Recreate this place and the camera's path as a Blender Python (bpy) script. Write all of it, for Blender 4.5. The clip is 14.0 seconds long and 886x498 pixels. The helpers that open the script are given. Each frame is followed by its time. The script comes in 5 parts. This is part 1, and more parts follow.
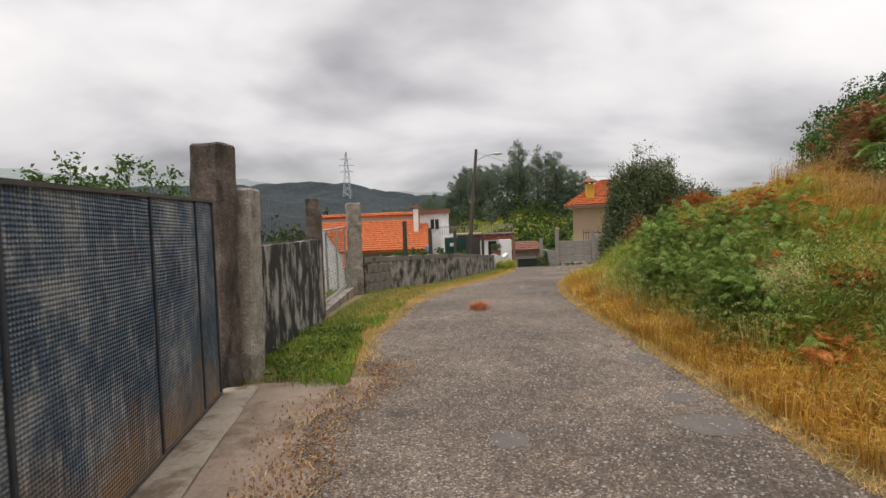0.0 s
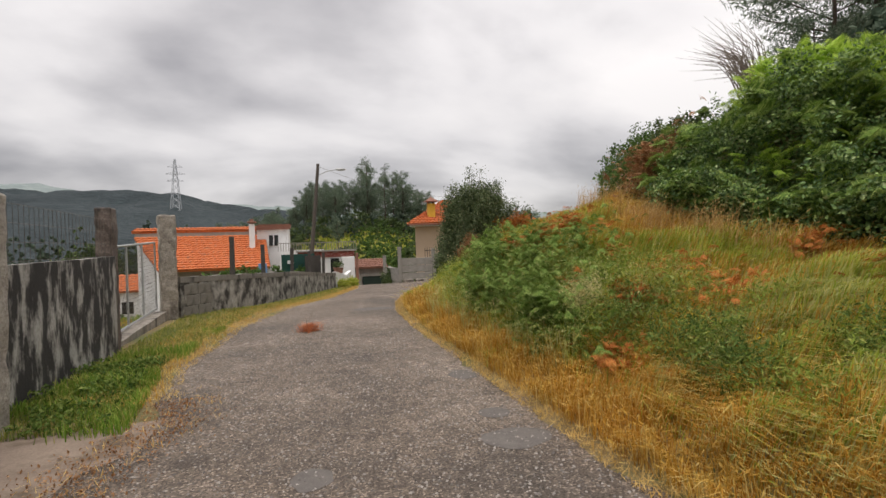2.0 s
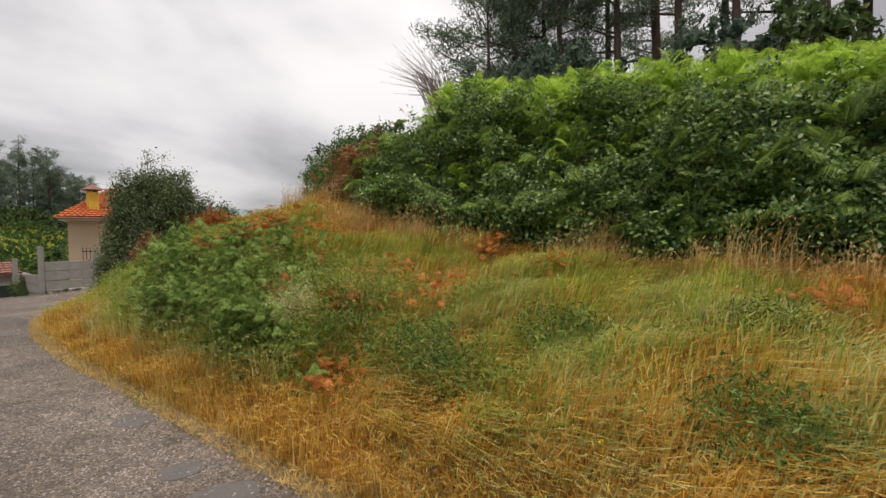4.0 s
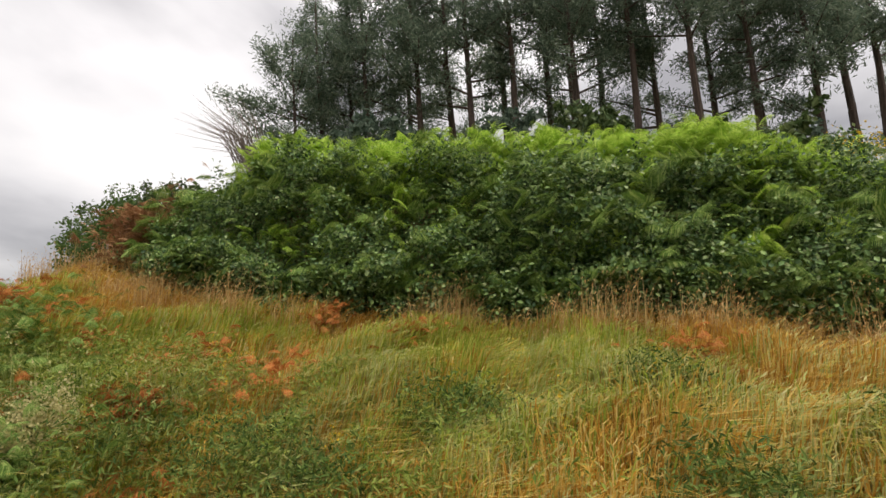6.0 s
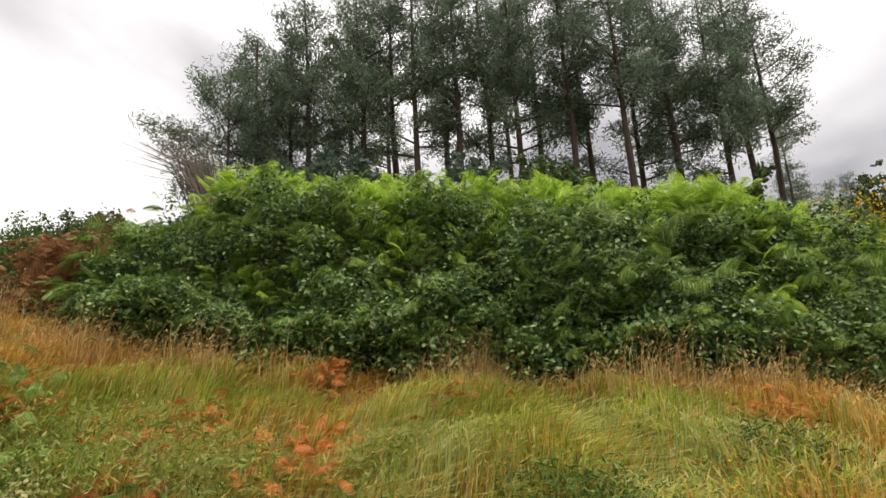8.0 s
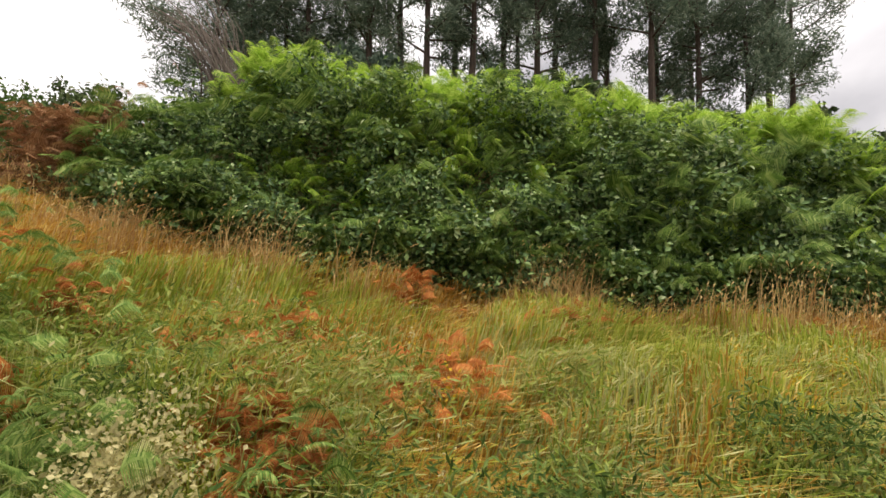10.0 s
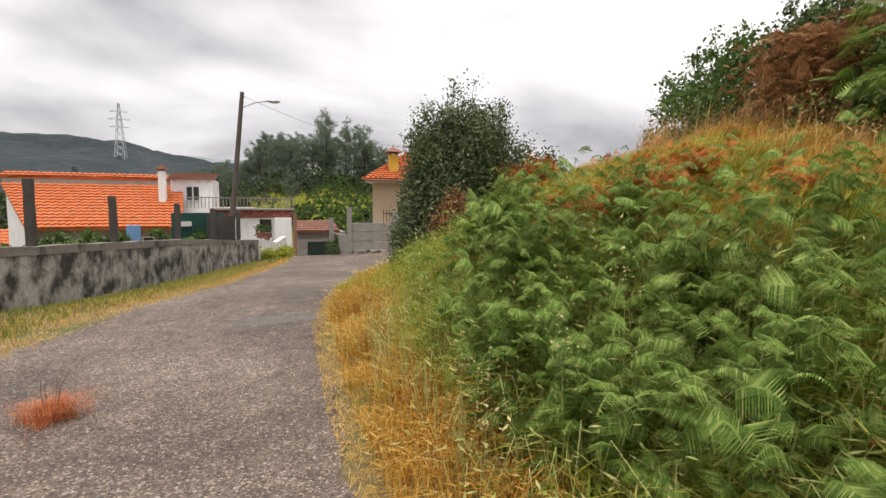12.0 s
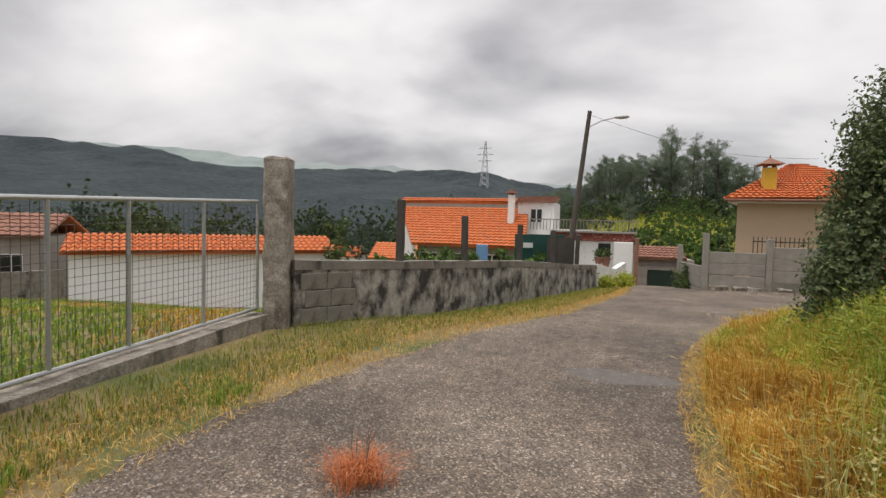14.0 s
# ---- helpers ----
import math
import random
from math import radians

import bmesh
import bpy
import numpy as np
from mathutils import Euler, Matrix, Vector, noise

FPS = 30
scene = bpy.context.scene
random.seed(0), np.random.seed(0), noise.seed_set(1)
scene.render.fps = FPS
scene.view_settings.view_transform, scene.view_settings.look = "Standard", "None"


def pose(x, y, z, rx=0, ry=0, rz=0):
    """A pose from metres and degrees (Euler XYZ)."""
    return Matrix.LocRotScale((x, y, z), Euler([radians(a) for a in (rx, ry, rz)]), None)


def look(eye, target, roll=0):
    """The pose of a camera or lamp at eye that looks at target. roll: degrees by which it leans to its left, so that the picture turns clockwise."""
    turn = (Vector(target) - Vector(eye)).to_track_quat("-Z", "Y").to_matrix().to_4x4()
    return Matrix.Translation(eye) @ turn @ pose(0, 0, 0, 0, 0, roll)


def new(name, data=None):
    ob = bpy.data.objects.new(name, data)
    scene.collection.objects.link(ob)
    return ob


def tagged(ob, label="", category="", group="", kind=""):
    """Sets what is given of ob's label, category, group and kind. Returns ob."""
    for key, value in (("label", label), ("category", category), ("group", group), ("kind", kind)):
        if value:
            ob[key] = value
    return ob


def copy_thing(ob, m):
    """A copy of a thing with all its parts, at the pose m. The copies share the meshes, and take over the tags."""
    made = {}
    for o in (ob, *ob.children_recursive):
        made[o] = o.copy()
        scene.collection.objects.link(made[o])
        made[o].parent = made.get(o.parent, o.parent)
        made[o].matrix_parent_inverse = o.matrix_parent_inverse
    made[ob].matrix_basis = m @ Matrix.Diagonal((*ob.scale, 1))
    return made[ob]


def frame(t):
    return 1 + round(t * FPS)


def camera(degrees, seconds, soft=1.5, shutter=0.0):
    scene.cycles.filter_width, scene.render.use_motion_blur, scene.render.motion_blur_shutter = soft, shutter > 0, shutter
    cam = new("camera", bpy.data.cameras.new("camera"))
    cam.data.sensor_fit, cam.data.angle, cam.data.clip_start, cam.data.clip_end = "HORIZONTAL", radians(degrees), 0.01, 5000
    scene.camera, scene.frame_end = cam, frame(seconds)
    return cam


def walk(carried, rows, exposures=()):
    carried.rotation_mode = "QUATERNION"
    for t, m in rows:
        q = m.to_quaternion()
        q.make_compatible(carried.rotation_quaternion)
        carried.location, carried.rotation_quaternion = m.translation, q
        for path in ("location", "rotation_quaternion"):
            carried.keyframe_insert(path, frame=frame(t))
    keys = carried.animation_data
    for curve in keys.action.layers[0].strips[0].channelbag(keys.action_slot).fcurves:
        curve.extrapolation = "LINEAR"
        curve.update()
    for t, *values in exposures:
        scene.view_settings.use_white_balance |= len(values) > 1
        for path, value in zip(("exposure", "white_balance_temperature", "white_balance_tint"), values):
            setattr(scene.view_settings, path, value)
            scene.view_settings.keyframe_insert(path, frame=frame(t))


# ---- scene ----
cam = camera(84.7, 14.0, soft=1.5)
PATH = [
    (0, (0.43, -0.222, 1.543), (0.365, 1.776, 1.481), -2.2),
    (0.5, (0.422, -0.205, 1.539), (0.477, 1.793, 1.476), -2.7),
    (1, (0.474, -0.175, 1.544), (0.636, 1.818, 1.498), -2.4),
    (1.5, (0.604, -0.105, 1.541), (0.918, 1.87, 1.529), -1.8),
    (2, (0.75, -0.013, 1.535), (1.297, 1.911, 1.522), -1.8),
    (2.5, (0.784, 0.079, 1.546), (1.614, 1.899, 1.52), -2.1),
    (3, (0.784, 0.251, 1.553), (1.848, 1.945, 1.519), -2.6),
    (3.5, (0.827, 0.38, 1.562), (2.116, 1.909, 1.519), -2.2),
    (4, (0.989, 0.535, 1.591), (2.522, 1.819, 1.541), -1.3),
    (4.2, (1.072, 0.616, 1.588), (2.697, 1.781, 1.544), -1.2),
    (6.3, (1.475, 1.563, 1.478), (3.403, 2.018, 1.756), -4.5),
    (6.5, (1.444, 1.664, 1.524), (3.382, 2.044, 1.836), -4.8),
    (7, (1.568, 1.904, 1.583), (3.502, 2.181, 2.011), -4.6),
    (7.2, (1.624, 2.036, 1.613), (3.55, 2.29, 2.09), -4.3),
    (9.3, (2.118, 3.539, 1.627), (4.111, 3.596, 1.789), -1.2),
    (9.5, (2.196, 3.646, 1.59), (4.191, 3.678, 1.731), -0.7),
    (10, (2.357, 3.874, 1.55), (4.351, 3.989, 1.665), 0.8),
    (10.5, (2.364, 4.207, 1.538), (4.295, 4.724, 1.617), 1.6),
    (11, (2.329, 4.481, 1.517), (3.901, 5.718, 1.496), 2.0),
    (11.5, (2.296, 4.798, 1.53), (3.399, 6.463, 1.407), 1.2),
    (12, (2.253, 5.224, 1.553), (2.939, 7.096, 1.385), 0.3),
    (12.5, (2.265, 5.624, 1.52), (2.585, 7.59, 1.346), 0.2),
    (13, (2.217, 6.09, 1.52), (2.279, 8.081, 1.343), -0.4),
    (13.5, (2.148, 6.531, 1.519), (1.89, 8.508, 1.36), -0.3),
    (14, (2.077, 6.82, 1.545), (1.467, 8.722, 1.45), 1.6),
]
walk(cam, [(t, look(eye, target, roll)) for t, eye, target, roll in PATH],
     [(0, 0.02, 6850, 13), (4, 0.0, 6850, 13), (6.5, 0.17, 6850, 13), (9.5, 0.33, 6950, 14), (11, 0.45, 6900, 15), (12.5, 0.24, 6850, 14), (13.5, 0.04, 6850, 13), (14, 0.04, 6850, 12)])

# ---- world, sun ----
world = bpy.data.worlds.new("overcast_sky")
scene.world = world
world.use_nodes = True
wn, wl = world.node_tree.nodes, world.node_tree.links
wn.clear()


def wnode(kind, **kw):
    n = wn.new(kind)
    for k, v in kw.items():
        n.inputs[k].default_value = v
    return n


def wmath(op, a, b=None):
    n = wn.new("ShaderNodeMath")
    n.operation = op
    for i, v in enumerate((a, b)):
        if v is None:
            continue
        if isinstance(v, (int, float)):
            n.inputs[i].default_value = v
        else:
            wl.new(v, n.inputs[i])
    return n.outputs[0]


tc = wn.new("ShaderNodeTexCoord")
sep = wn.new("ShaderNodeSeparateXYZ")
wl.new(tc.outputs["Generated"], sep.inputs[0])
up = wmath("MAXIMUM", sep.outputs[2], 0.0)
den = wmath("ADD", up, 0.34)
comb = wn.new("ShaderNodeCombineXYZ")
wl.new(wmath("MULTIPLY", wmath("DIVIDE", sep.outputs[0], den), 0.85), comb.inputs[0])
wl.new(wmath("MULTIPLY", wmath("DIVIDE", sep.outputs[1], den), 1.15), comb.inputs[1])
n1 = wnode("ShaderNodeTexNoise", Scale=1.15, Detail=6.0, Roughness=0.42, Distortion=0.35)
n2 = wnode("ShaderNodeTexNoise", Scale=2.6, Detail=6.0, Roughness=0.5)
wl.new(comb.outputs[0], n1.inputs["Vector"])
wl.new(comb.outputs[0], n2.inputs["Vector"])
cloud = wmath("ADD", wmath("MULTIPLY", n1.outputs[0], 0.8), wmath("MULTIPLY", n2.outputs[0], 0.2))
ramp = wn.new("ShaderNodeValToRGB")
wl.new(cloud, ramp.inputs[0])
els = ramp.color_ramp.elements
els[0].position, els[0].color = 0.35, (0.96, 0.962, 0.97, 1)
els[1].position, els[1].color = 0.60, (0.36, 0.362, 0.385, 1)
mid = els.new(0.455)
mid.color = (0.78, 0.785, 0.805, 1)
lift = wmath("ADD", wmath("MULTIPLY", wmath("POWER", up, 1.6), 1.5), 0.92)
vm = wn.new("ShaderNodeVectorMath")
vm.operation = "SCALE"
wl.new(ramp.outputs[0], vm.inputs[0])
wl.new(lift, vm.inputs["Scale"])
sky = wn.new("ShaderNodeTexSky")
sky.sky_type, sky.sun_disc = "NISHITA", False
sky.sun_elevation, sky.sun_rotation = radians(58), radians(200)
bg1, bg2, mixw, outw = wn.new("ShaderNodeBackground"), wn.new("ShaderNodeBackground"), wn.new("ShaderNodeAddShader"), wn.new("ShaderNodeOutputWorld")
wl.new(sky.outputs[0], bg1.inputs[0])
bg1.inputs[1].default_value = 0.012
wl.new(vm.outputs[0], bg2.inputs[0])
bg2.inputs[1].default_value = 0.86
wl.new(bg1.outputs[0], mixw.inputs[0])
wl.new(bg2.outputs[0], mixw.inputs[1])
wl.new(mixw.outputs[0], outw.inputs[0])
sun = new("sun", bpy.data.lights.new("sun", "SUN"))
sun.data.energy, sun.data.angle, sun.data.color = 2.05, radians(25), (1.0, 0.96, 0.9)
sun.matrix_world = look((-5, -13, 50), (0, 0, 0))

# ---- materials ----


def material(name):
    m = bpy.data.materials.new(name)
    m.use_nodes = True
    return m, m.node_tree.nodes, m.node_tree.links, m.node_tree.nodes["Principled BSDF"]


def ramp_node(nodes, stops):
    r = nodes.new("ShaderNodeValToRGB")
    e = r.color_ramp.elements
    e[0].position, e[0].color = stops[0][0], (*stops[0][1], 1)
    e[1].position, e[1].color = stops[-1][0], (*stops[-1][1], 1)
    for p, c in stops[1:-1]:
        e.new(p).color = (*c, 1)
    return r


def leafy(name, stops, rough=0.6, through_light=0.3, gloss=0.09):
    """Leaves and blades: a colour of its own for each, and some light through."""
    m, n, l, b = material(name)
    geo = n.new("ShaderNodeNewGeometry")
    r = ramp_node(n, stops)
    l.new(geo.outputs["Random Per Island"], r.inputs[0])
    tex = n.new("ShaderNodeTexNoise")
    tex.inputs["Scale"].default_value = 1.7
    hsv = n.new("ShaderNodeHueSaturation")
    l.new(r.outputs[0], hsv.inputs["Color"])
    mp = n.new("ShaderNodeMapRange")
    mp.inputs["To Min"].default_value, mp.inputs["To Max"].default_value = 0.65, 1.35
    tco = n.new("ShaderNodeTexCoord")
    l.new(tco.outputs["Object"], tex.inputs["Vector"])
    l.new(tex.outputs[0], mp.inputs[0])
    l.new(mp.outputs[0], hsv.inputs["Value"])
    l.new(hsv.outputs[0], b.inputs["Base Color"])
    b.inputs["Roughness"].default_value = rough
    b.inputs["Specular IOR Level"].default_value = gloss
    tr = n.new("ShaderNodeBsdfTranslucent")
    l.new(hsv.outputs[0], tr.inputs[0])
    mx = n.new("ShaderNodeMixShader")
    mx.inputs[0].default_value = through_light
    l.new(b.outputs[0], mx.inputs[1])
    l.new(tr.outputs[0], mx.inputs[2])
    l.new(mx.outputs[0], n["Material Output"].inputs[0])
    return m


def surface(name, stops, scale=3.0, fine=40.0, rough=0.85, bump=0.3, dist=0.02, mix=0.5, metal=0.0, stretch=(1, 1, 1), stain=None, stain_scale=2.0, stain_range=(0.5, 0.62), stain_stretch=(1.5, 1.5, 0.6)):
    """A weathered surface: broad and fine variation, relief, and stains."""
    m, n, l, b = material(name)
    co = n.new("ShaderNodeTexCoord")
    mp = n.new("ShaderNodeMapping")
    mp.inputs["Scale"].default_value = stretch
    l.new(co.outputs["Object"], mp.inputs[0])
    a, f = n.new("ShaderNodeTexNoise"), n.new("ShaderNodeTexNoise")
    for t, sc in ((a, scale), (f, fine)):
        t.inputs["Scale"].default_value, t.inputs["Detail"].default_value, t.inputs["Roughness"].default_value = sc, 6, 0.6
        l.new(mp.outputs[0], t.inputs["Vector"])
    mx = n.new("ShaderNodeMix")
    mx.inputs[0].default_value = mix
    l.new(a.outputs[0], mx.inputs[2])
    l.new(f.outputs[0], mx.inputs[3])
    r = ramp_node(n, stops)
    l.new(mx.outputs[0], r.inputs[0])
    col = r.outputs[0]
    if stain:
        st = n.new("ShaderNodeTexNoise")
        st.inputs["Scale"].default_value, st.inputs["Detail"].default_value, st.inputs["Roughness"].default_value = stain_scale, 8, 0.65
        sm = n.new("ShaderNodeMapping")
        sm.inputs["Scale"].default_value = stain_stretch
        l.new(co.outputs["Object"], sm.inputs[0])
        l.new(sm.outputs[0], st.inputs["Vector"])
        rr = n.new("ShaderNodeMapRange")
        rr.inputs["From Min"].default_value, rr.inputs["From Max"].default_value = stain_range
        l.new(st.outputs[0], rr.inputs[0])
        cm = n.new("ShaderNodeMix")
        cm.data_type = "RGBA"
        l.new(rr.outputs[0], cm.inputs[0])
        l.new(col, cm.inputs[6])
        cm.inputs[7].default_value = (*stain, 1)
        col = cm.outputs[2]
    l.new(col, b.inputs["Base Color"])
    b.inputs["Roughness"].default_value, b.inputs["Metallic"].default_value = rough, metal
    bp = n.new("ShaderNodeBump")
    bp.inputs["Strength"].default_value, bp.inputs["Distance"].default_value = bump, dist
    l.new(mx.outputs[0], bp.inputs["Height"])
    l.new(bp.outputs[0], b.inputs["Normal"])
    return m


def asphalt():
    m, n, l, b = material("worn_asphalt")
    co = n.new("ShaderNodeTexCoord")
    v = n.new("ShaderNodeTexVoronoi")
    v.inputs["Scale"].default_value = 82
    v2 = n.new("ShaderNodeTexVoronoi")
    v2.inputs["Scale"].default_value = 130
    big, mid_n = n.new("ShaderNodeTexNoise"), n.new("ShaderNodeTexNoise")
    big.inputs["Scale"].default_value, big.inputs["Detail"].default_value = 0.55, 7
    mid_n.inputs["Scale"].default_value, mid_n.inputs["Detail"].default_value = 5.0, 8
    for t in (v, v2, big, mid_n):
        l.new(co.outputs["Object"], t.inputs["Vector"])
    grain = ramp_node(n, [(0.0, (0.05, 0.04, 0.031)), (0.45, (0.124, 0.102, 0.081)), (0.85, (0.19, 0.158, 0.128)), (1.0, (0.42, 0.365, 0.3))])
    sepc = n.new("ShaderNodeSeparateColor")
    l.new(v.outputs["Color"], sepc.inputs[0])
    l.new(sepc.outputs[0], grain.inputs[0])
    tone = ramp_node(n, [(0.36, (0.68, 0.66, 0.66)), (0.5, (1.0, 0.95, 0.92)), (0.64, (1.35, 1.33, 1.34))])
    l.new(big.outputs[0], tone.inputs[0])
    tone2 = ramp_node(n, [(0.3, (0.7, 0.68, 0.66)), (0.7, (1.25, 1.22, 1.2))])
    l.new(mid_n.outputs[0], tone2.inputs[0])
    a1, a2 = n.new("ShaderNodeMix"), n.new("ShaderNodeMix")
    for q in (a1, a2):
        q.data_type, q.blend_type = "RGBA", "MULTIPLY"
        q.inputs[0].default_value = 1.0
    l.new(grain.outputs[0], a1.inputs[6])
    l.new(tone.outputs[0], a1.inputs[7])
    l.new(a1.outputs[2], a2.inputs[6])
    l.new(tone2.outputs[0], a2.inputs[7])
    l.new(a2.outputs[2], b.inputs["Base Color"])
    b.inputs["Roughness"].default_value = 0.75
    bp = n.new("ShaderNodeBump")
    bp.inputs["Strength"].default_value, bp.inputs["Distance"].default_value = 0.7, 0.012
    add = n.new("ShaderNodeMath")
    add.operation = "ADD"
    l.new(v.outputs["Distance"], add.inputs[0])
    l.new(v2.outputs["Distance"], add.inputs[1])
    l.new(add.outputs[0], bp.inputs["Height"])
    l.new(bp.outputs[0], b.inputs["Normal"])
    return m


def embossed_sheet():
    """Blue painted sheet steel with a pressed lozenge pattern, rust at its foot, worn paint and lozenge highlights put
    into the colour.
    """
    m, n, l, b = material("embossed_blue_sheet")
    co = n.new("ShaderNodeTexCoord")
    sp = n.new("ShaderNodeSeparateXYZ")
    l.new(co.outputs["Object"], sp.inputs[0])

    def mth(op, x, y=None):
        q = n.new("ShaderNodeMath")
        q.operation = op
        for i, v in enumerate((x, y)):
            if isinstance(v, (int, float)):
                q.inputs[i].default_value = v
            elif v is not None:
                l.new(v, q.inputs[i])
        return q.outputs[0]

    k = 2 * math.pi / 0.034
    p = mth("SINE", mth("MULTIPLY", mth("ADD", sp.outputs[1], sp.outputs[2]), k * 0.7))
    q = mth("SINE", mth("MULTIPLY", mth("SUBTRACT", sp.outputs[1], sp.outputs[2]), k * 0.7))
    dim = mth("MULTIPLY", p, q)
    n1, n2, n3 = (n.new("ShaderNodeTexNoise") for _ in range(3))
    for t, sc in ((n1, 1.6), (n2, 4.5), (n3, 2.3)):
        t.inputs["Scale"].default_value, t.inputs["Detail"].default_value, t.inputs["Roughness"].default_value = sc, 8, 0.7
        l.new(co.outputs["Object"], t.inputs["Vector"])
    base = ramp_node(n, [(0.36, (0.016, 0.036, 0.07)), (0.47, (0.035, 0.075, 0.125)), (0.55, (0.09, 0.125, 0.16)), (0.63, (0.25, 0.27, 0.28))])
    l.new(n1.outputs[0], base.inputs[0])
    c1, c2 = n.new("ShaderNodeMix"), n.new("ShaderNodeMix")
    for c in (c1, c2):
        c.data_type = "RGBA"
    # pale lozenge tops: worn paint, with the embossing's highlights painted in
    worn = n.new("ShaderNodeMapRange")
    worn.inputs["From Min"].default_value, worn.inputs["From Max"].default_value = 0.46, 0.66
    l.new(n2.outputs[0], worn.inputs[0])
    worn_glint = mth("MULTIPLY", worn.outputs[0], mth("MAXIMUM", mth("MULTIPLY", dim, 1.6), 0.0))
    l.new(worn_glint, c1.inputs[0])
    l.new(base.outputs[0], c1.inputs[6])
    c1.inputs[7].default_value = (0.34, 0.36, 0.38, 1)
    foot = n.new("ShaderNodeMapRange")
    foot.inputs["From Min"].default_value, foot.inputs["From Max"].default_value = 0.6, 0.05
    l.new(mth("ADD", sp.outputs[2], mth("MULTIPLY", mth("SUBTRACT", n3.outputs[0], 0.5), 1.4)), foot.inputs[0])
    l.new(foot.outputs[0], c2.inputs[0])
    l.new(c1.outputs[2], c2.inputs[6])
    c2.inputs[7].default_value = (0.26, 0.16, 0.09, 1)
    # pale scrapes that run down the sheet, and rust blooming through near the top
    sm = n.new("ShaderNodeMapping")
    sm.inputs["Scale"].default_value = (1, 5, 1.1)
    l.new(co.outputs["Object"], sm.inputs[0])
    n4, n5 = n.new("ShaderNodeTexNoise"), n.new("ShaderNodeTexNoise")
    n4.inputs["Scale"].default_value, n4.inputs["Detail"].default_value, n4.inputs["Roughness"].default_value = 2.2, 9, 0.72
    n5.inputs["Scale"].default_value, n5.inputs["Detail"].default_value, n5.inputs["Roughness"].default_value = 1.9, 8, 0.7
    l.new(sm.outputs[0], n4.inputs["Vector"])
    l.new(co.outputs["Object"], n5.inputs["Vector"])
    c3, c4 = n.new("ShaderNodeMix"), n.new("ShaderNodeMix")
    for c, src, lo_, hi_, most, colour in ((c3, n4, 0.53, 0.65, 0.7, (0.42, 0.41, 0.4, 1)), (c4, n5, 0.61, 0.72, 0.7, (0.24, 0.11, 0.07, 1))):
        c.data_type = "RGBA"
        mr = n.new("ShaderNodeMapRange")
        mr.inputs["From Min"].default_value, mr.inputs["From Max"].default_value, mr.inputs["To Max"].default_value = lo_, hi_, most
        l.new(src.outputs[0], mr.inputs[0])
        l.new(mr.outputs[0], c.inputs[0])
        c.inputs[7].default_value = colour
    l.new(c2.outputs[2], c3.inputs[6])
    l.new(c3.outputs[2], c4.inputs[6])
    l.new(c4.outputs[2], b.inputs["Base Color"])
    b.inputs["Roughness"].default_value, b.inputs["Metallic"].default_value = 0.5, 0.15
    bp = n.new("ShaderNodeBump")
    bp.inputs["Strength"].default_value, bp.inputs["Distance"].default_value = 0.9, 0.006
    l.new(dim, bp.inputs["Height"])
    l.new(bp.outputs[0], b.inputs["Normal"])
    return m


ASPHALT, SHEET = asphalt(), embossed_sheet()
PATCH = surface("asphalt_repair", [(0.3, (0.07, 0.061, 0.055)), (0.7, (0.15, 0.133, 0.12))], 9, 75, 0.8, 0.6, 0.008)
SOIL = surface("dry_soil_and_litter", [(0.3, (0.10, 0.075, 0.04)), (0.5, (0.2, 0.15, 0.07)), (0.7, (0.30, 0.23, 0.11))], 2.5, 45, 0.95, 0.6, 0.03, stain=(0.07, 0.1, 0.03), stain_scale=0.25, stain_range=(0.47, 0.6))
GREENSOIL = surface("meadow_far", [(0.3, (0.07, 0.12, 0.03)), (0.7, (0.16, 0.22, 0.06))], 0.3, 4, 0.95, 0.5, 0.1)
GRANITE = surface("rough_granite", [(0.32, (0.12, 0.1, 0.085)), (0.5, (0.3, 0.265, 0.225)), (0.66, (0.5, 0.46, 0.4))], 6, 38, 0.9, 1.0, 0.04, stain=(0.07, 0.06, 0.05), stain_scale=2.2, stain_range=(0.5, 0.68))
PALESTONE = surface("pale_rough_granite", [(0.32, (0.2, 0.175, 0.15)), (0.5, (0.4, 0.36, 0.31)), (0.66, (0.58, 0.54, 0.48))], 7, 38, 0.9, 1.0, 0.04, stain=(0.12, 0.1, 0.085), stain_scale=2.5, stain_range=(0.54, 0.7))
DARKSTONE = surface("weathered_reddish_granite", [(0.3, (0.05, 0.035, 0.03)), (0.5, (0.13, 0.1, 0.085)), (0.72, (0.3, 0.26, 0.22))], 4, 40, 0.92, 0.8, 0.03, stain=(0.035, 0.03, 0.027), stain_scale=1.6, stain_range=(0.5, 0.6))
CONCRETE = surface("grey_concrete", [(0.3, (0.17, 0.16, 0.14)), (0.7, (0.34, 0.32, 0.29))], 3, 50, 0.9, 0.5, 0.01)
STAINED = surface("stained_render", [(0.3, (0.22, 0.205, 0.18)), (0.7, (0.48, 0.46, 0.42))], 4, 30, 0.92, 0.7, 0.02, stain=(0.04, 0.036, 0.033), stain_scale=2.6, stain_range=(0.4, 0.6), stain_stretch=(1.6, 1.6, 1.0))
STREAKED = surface("streaked_render", [(0.3, (0.25, 0.235, 0.21)), (0.7, (0.54, 0.52, 0.48))], 4, 30, 0.92, 0.7, 0.02, stain=(0.035, 0.032, 0.03), stain_scale=2.2, stain_range=(0.4, 0.52), stain_stretch=(2.2, 2.2, 0.8))
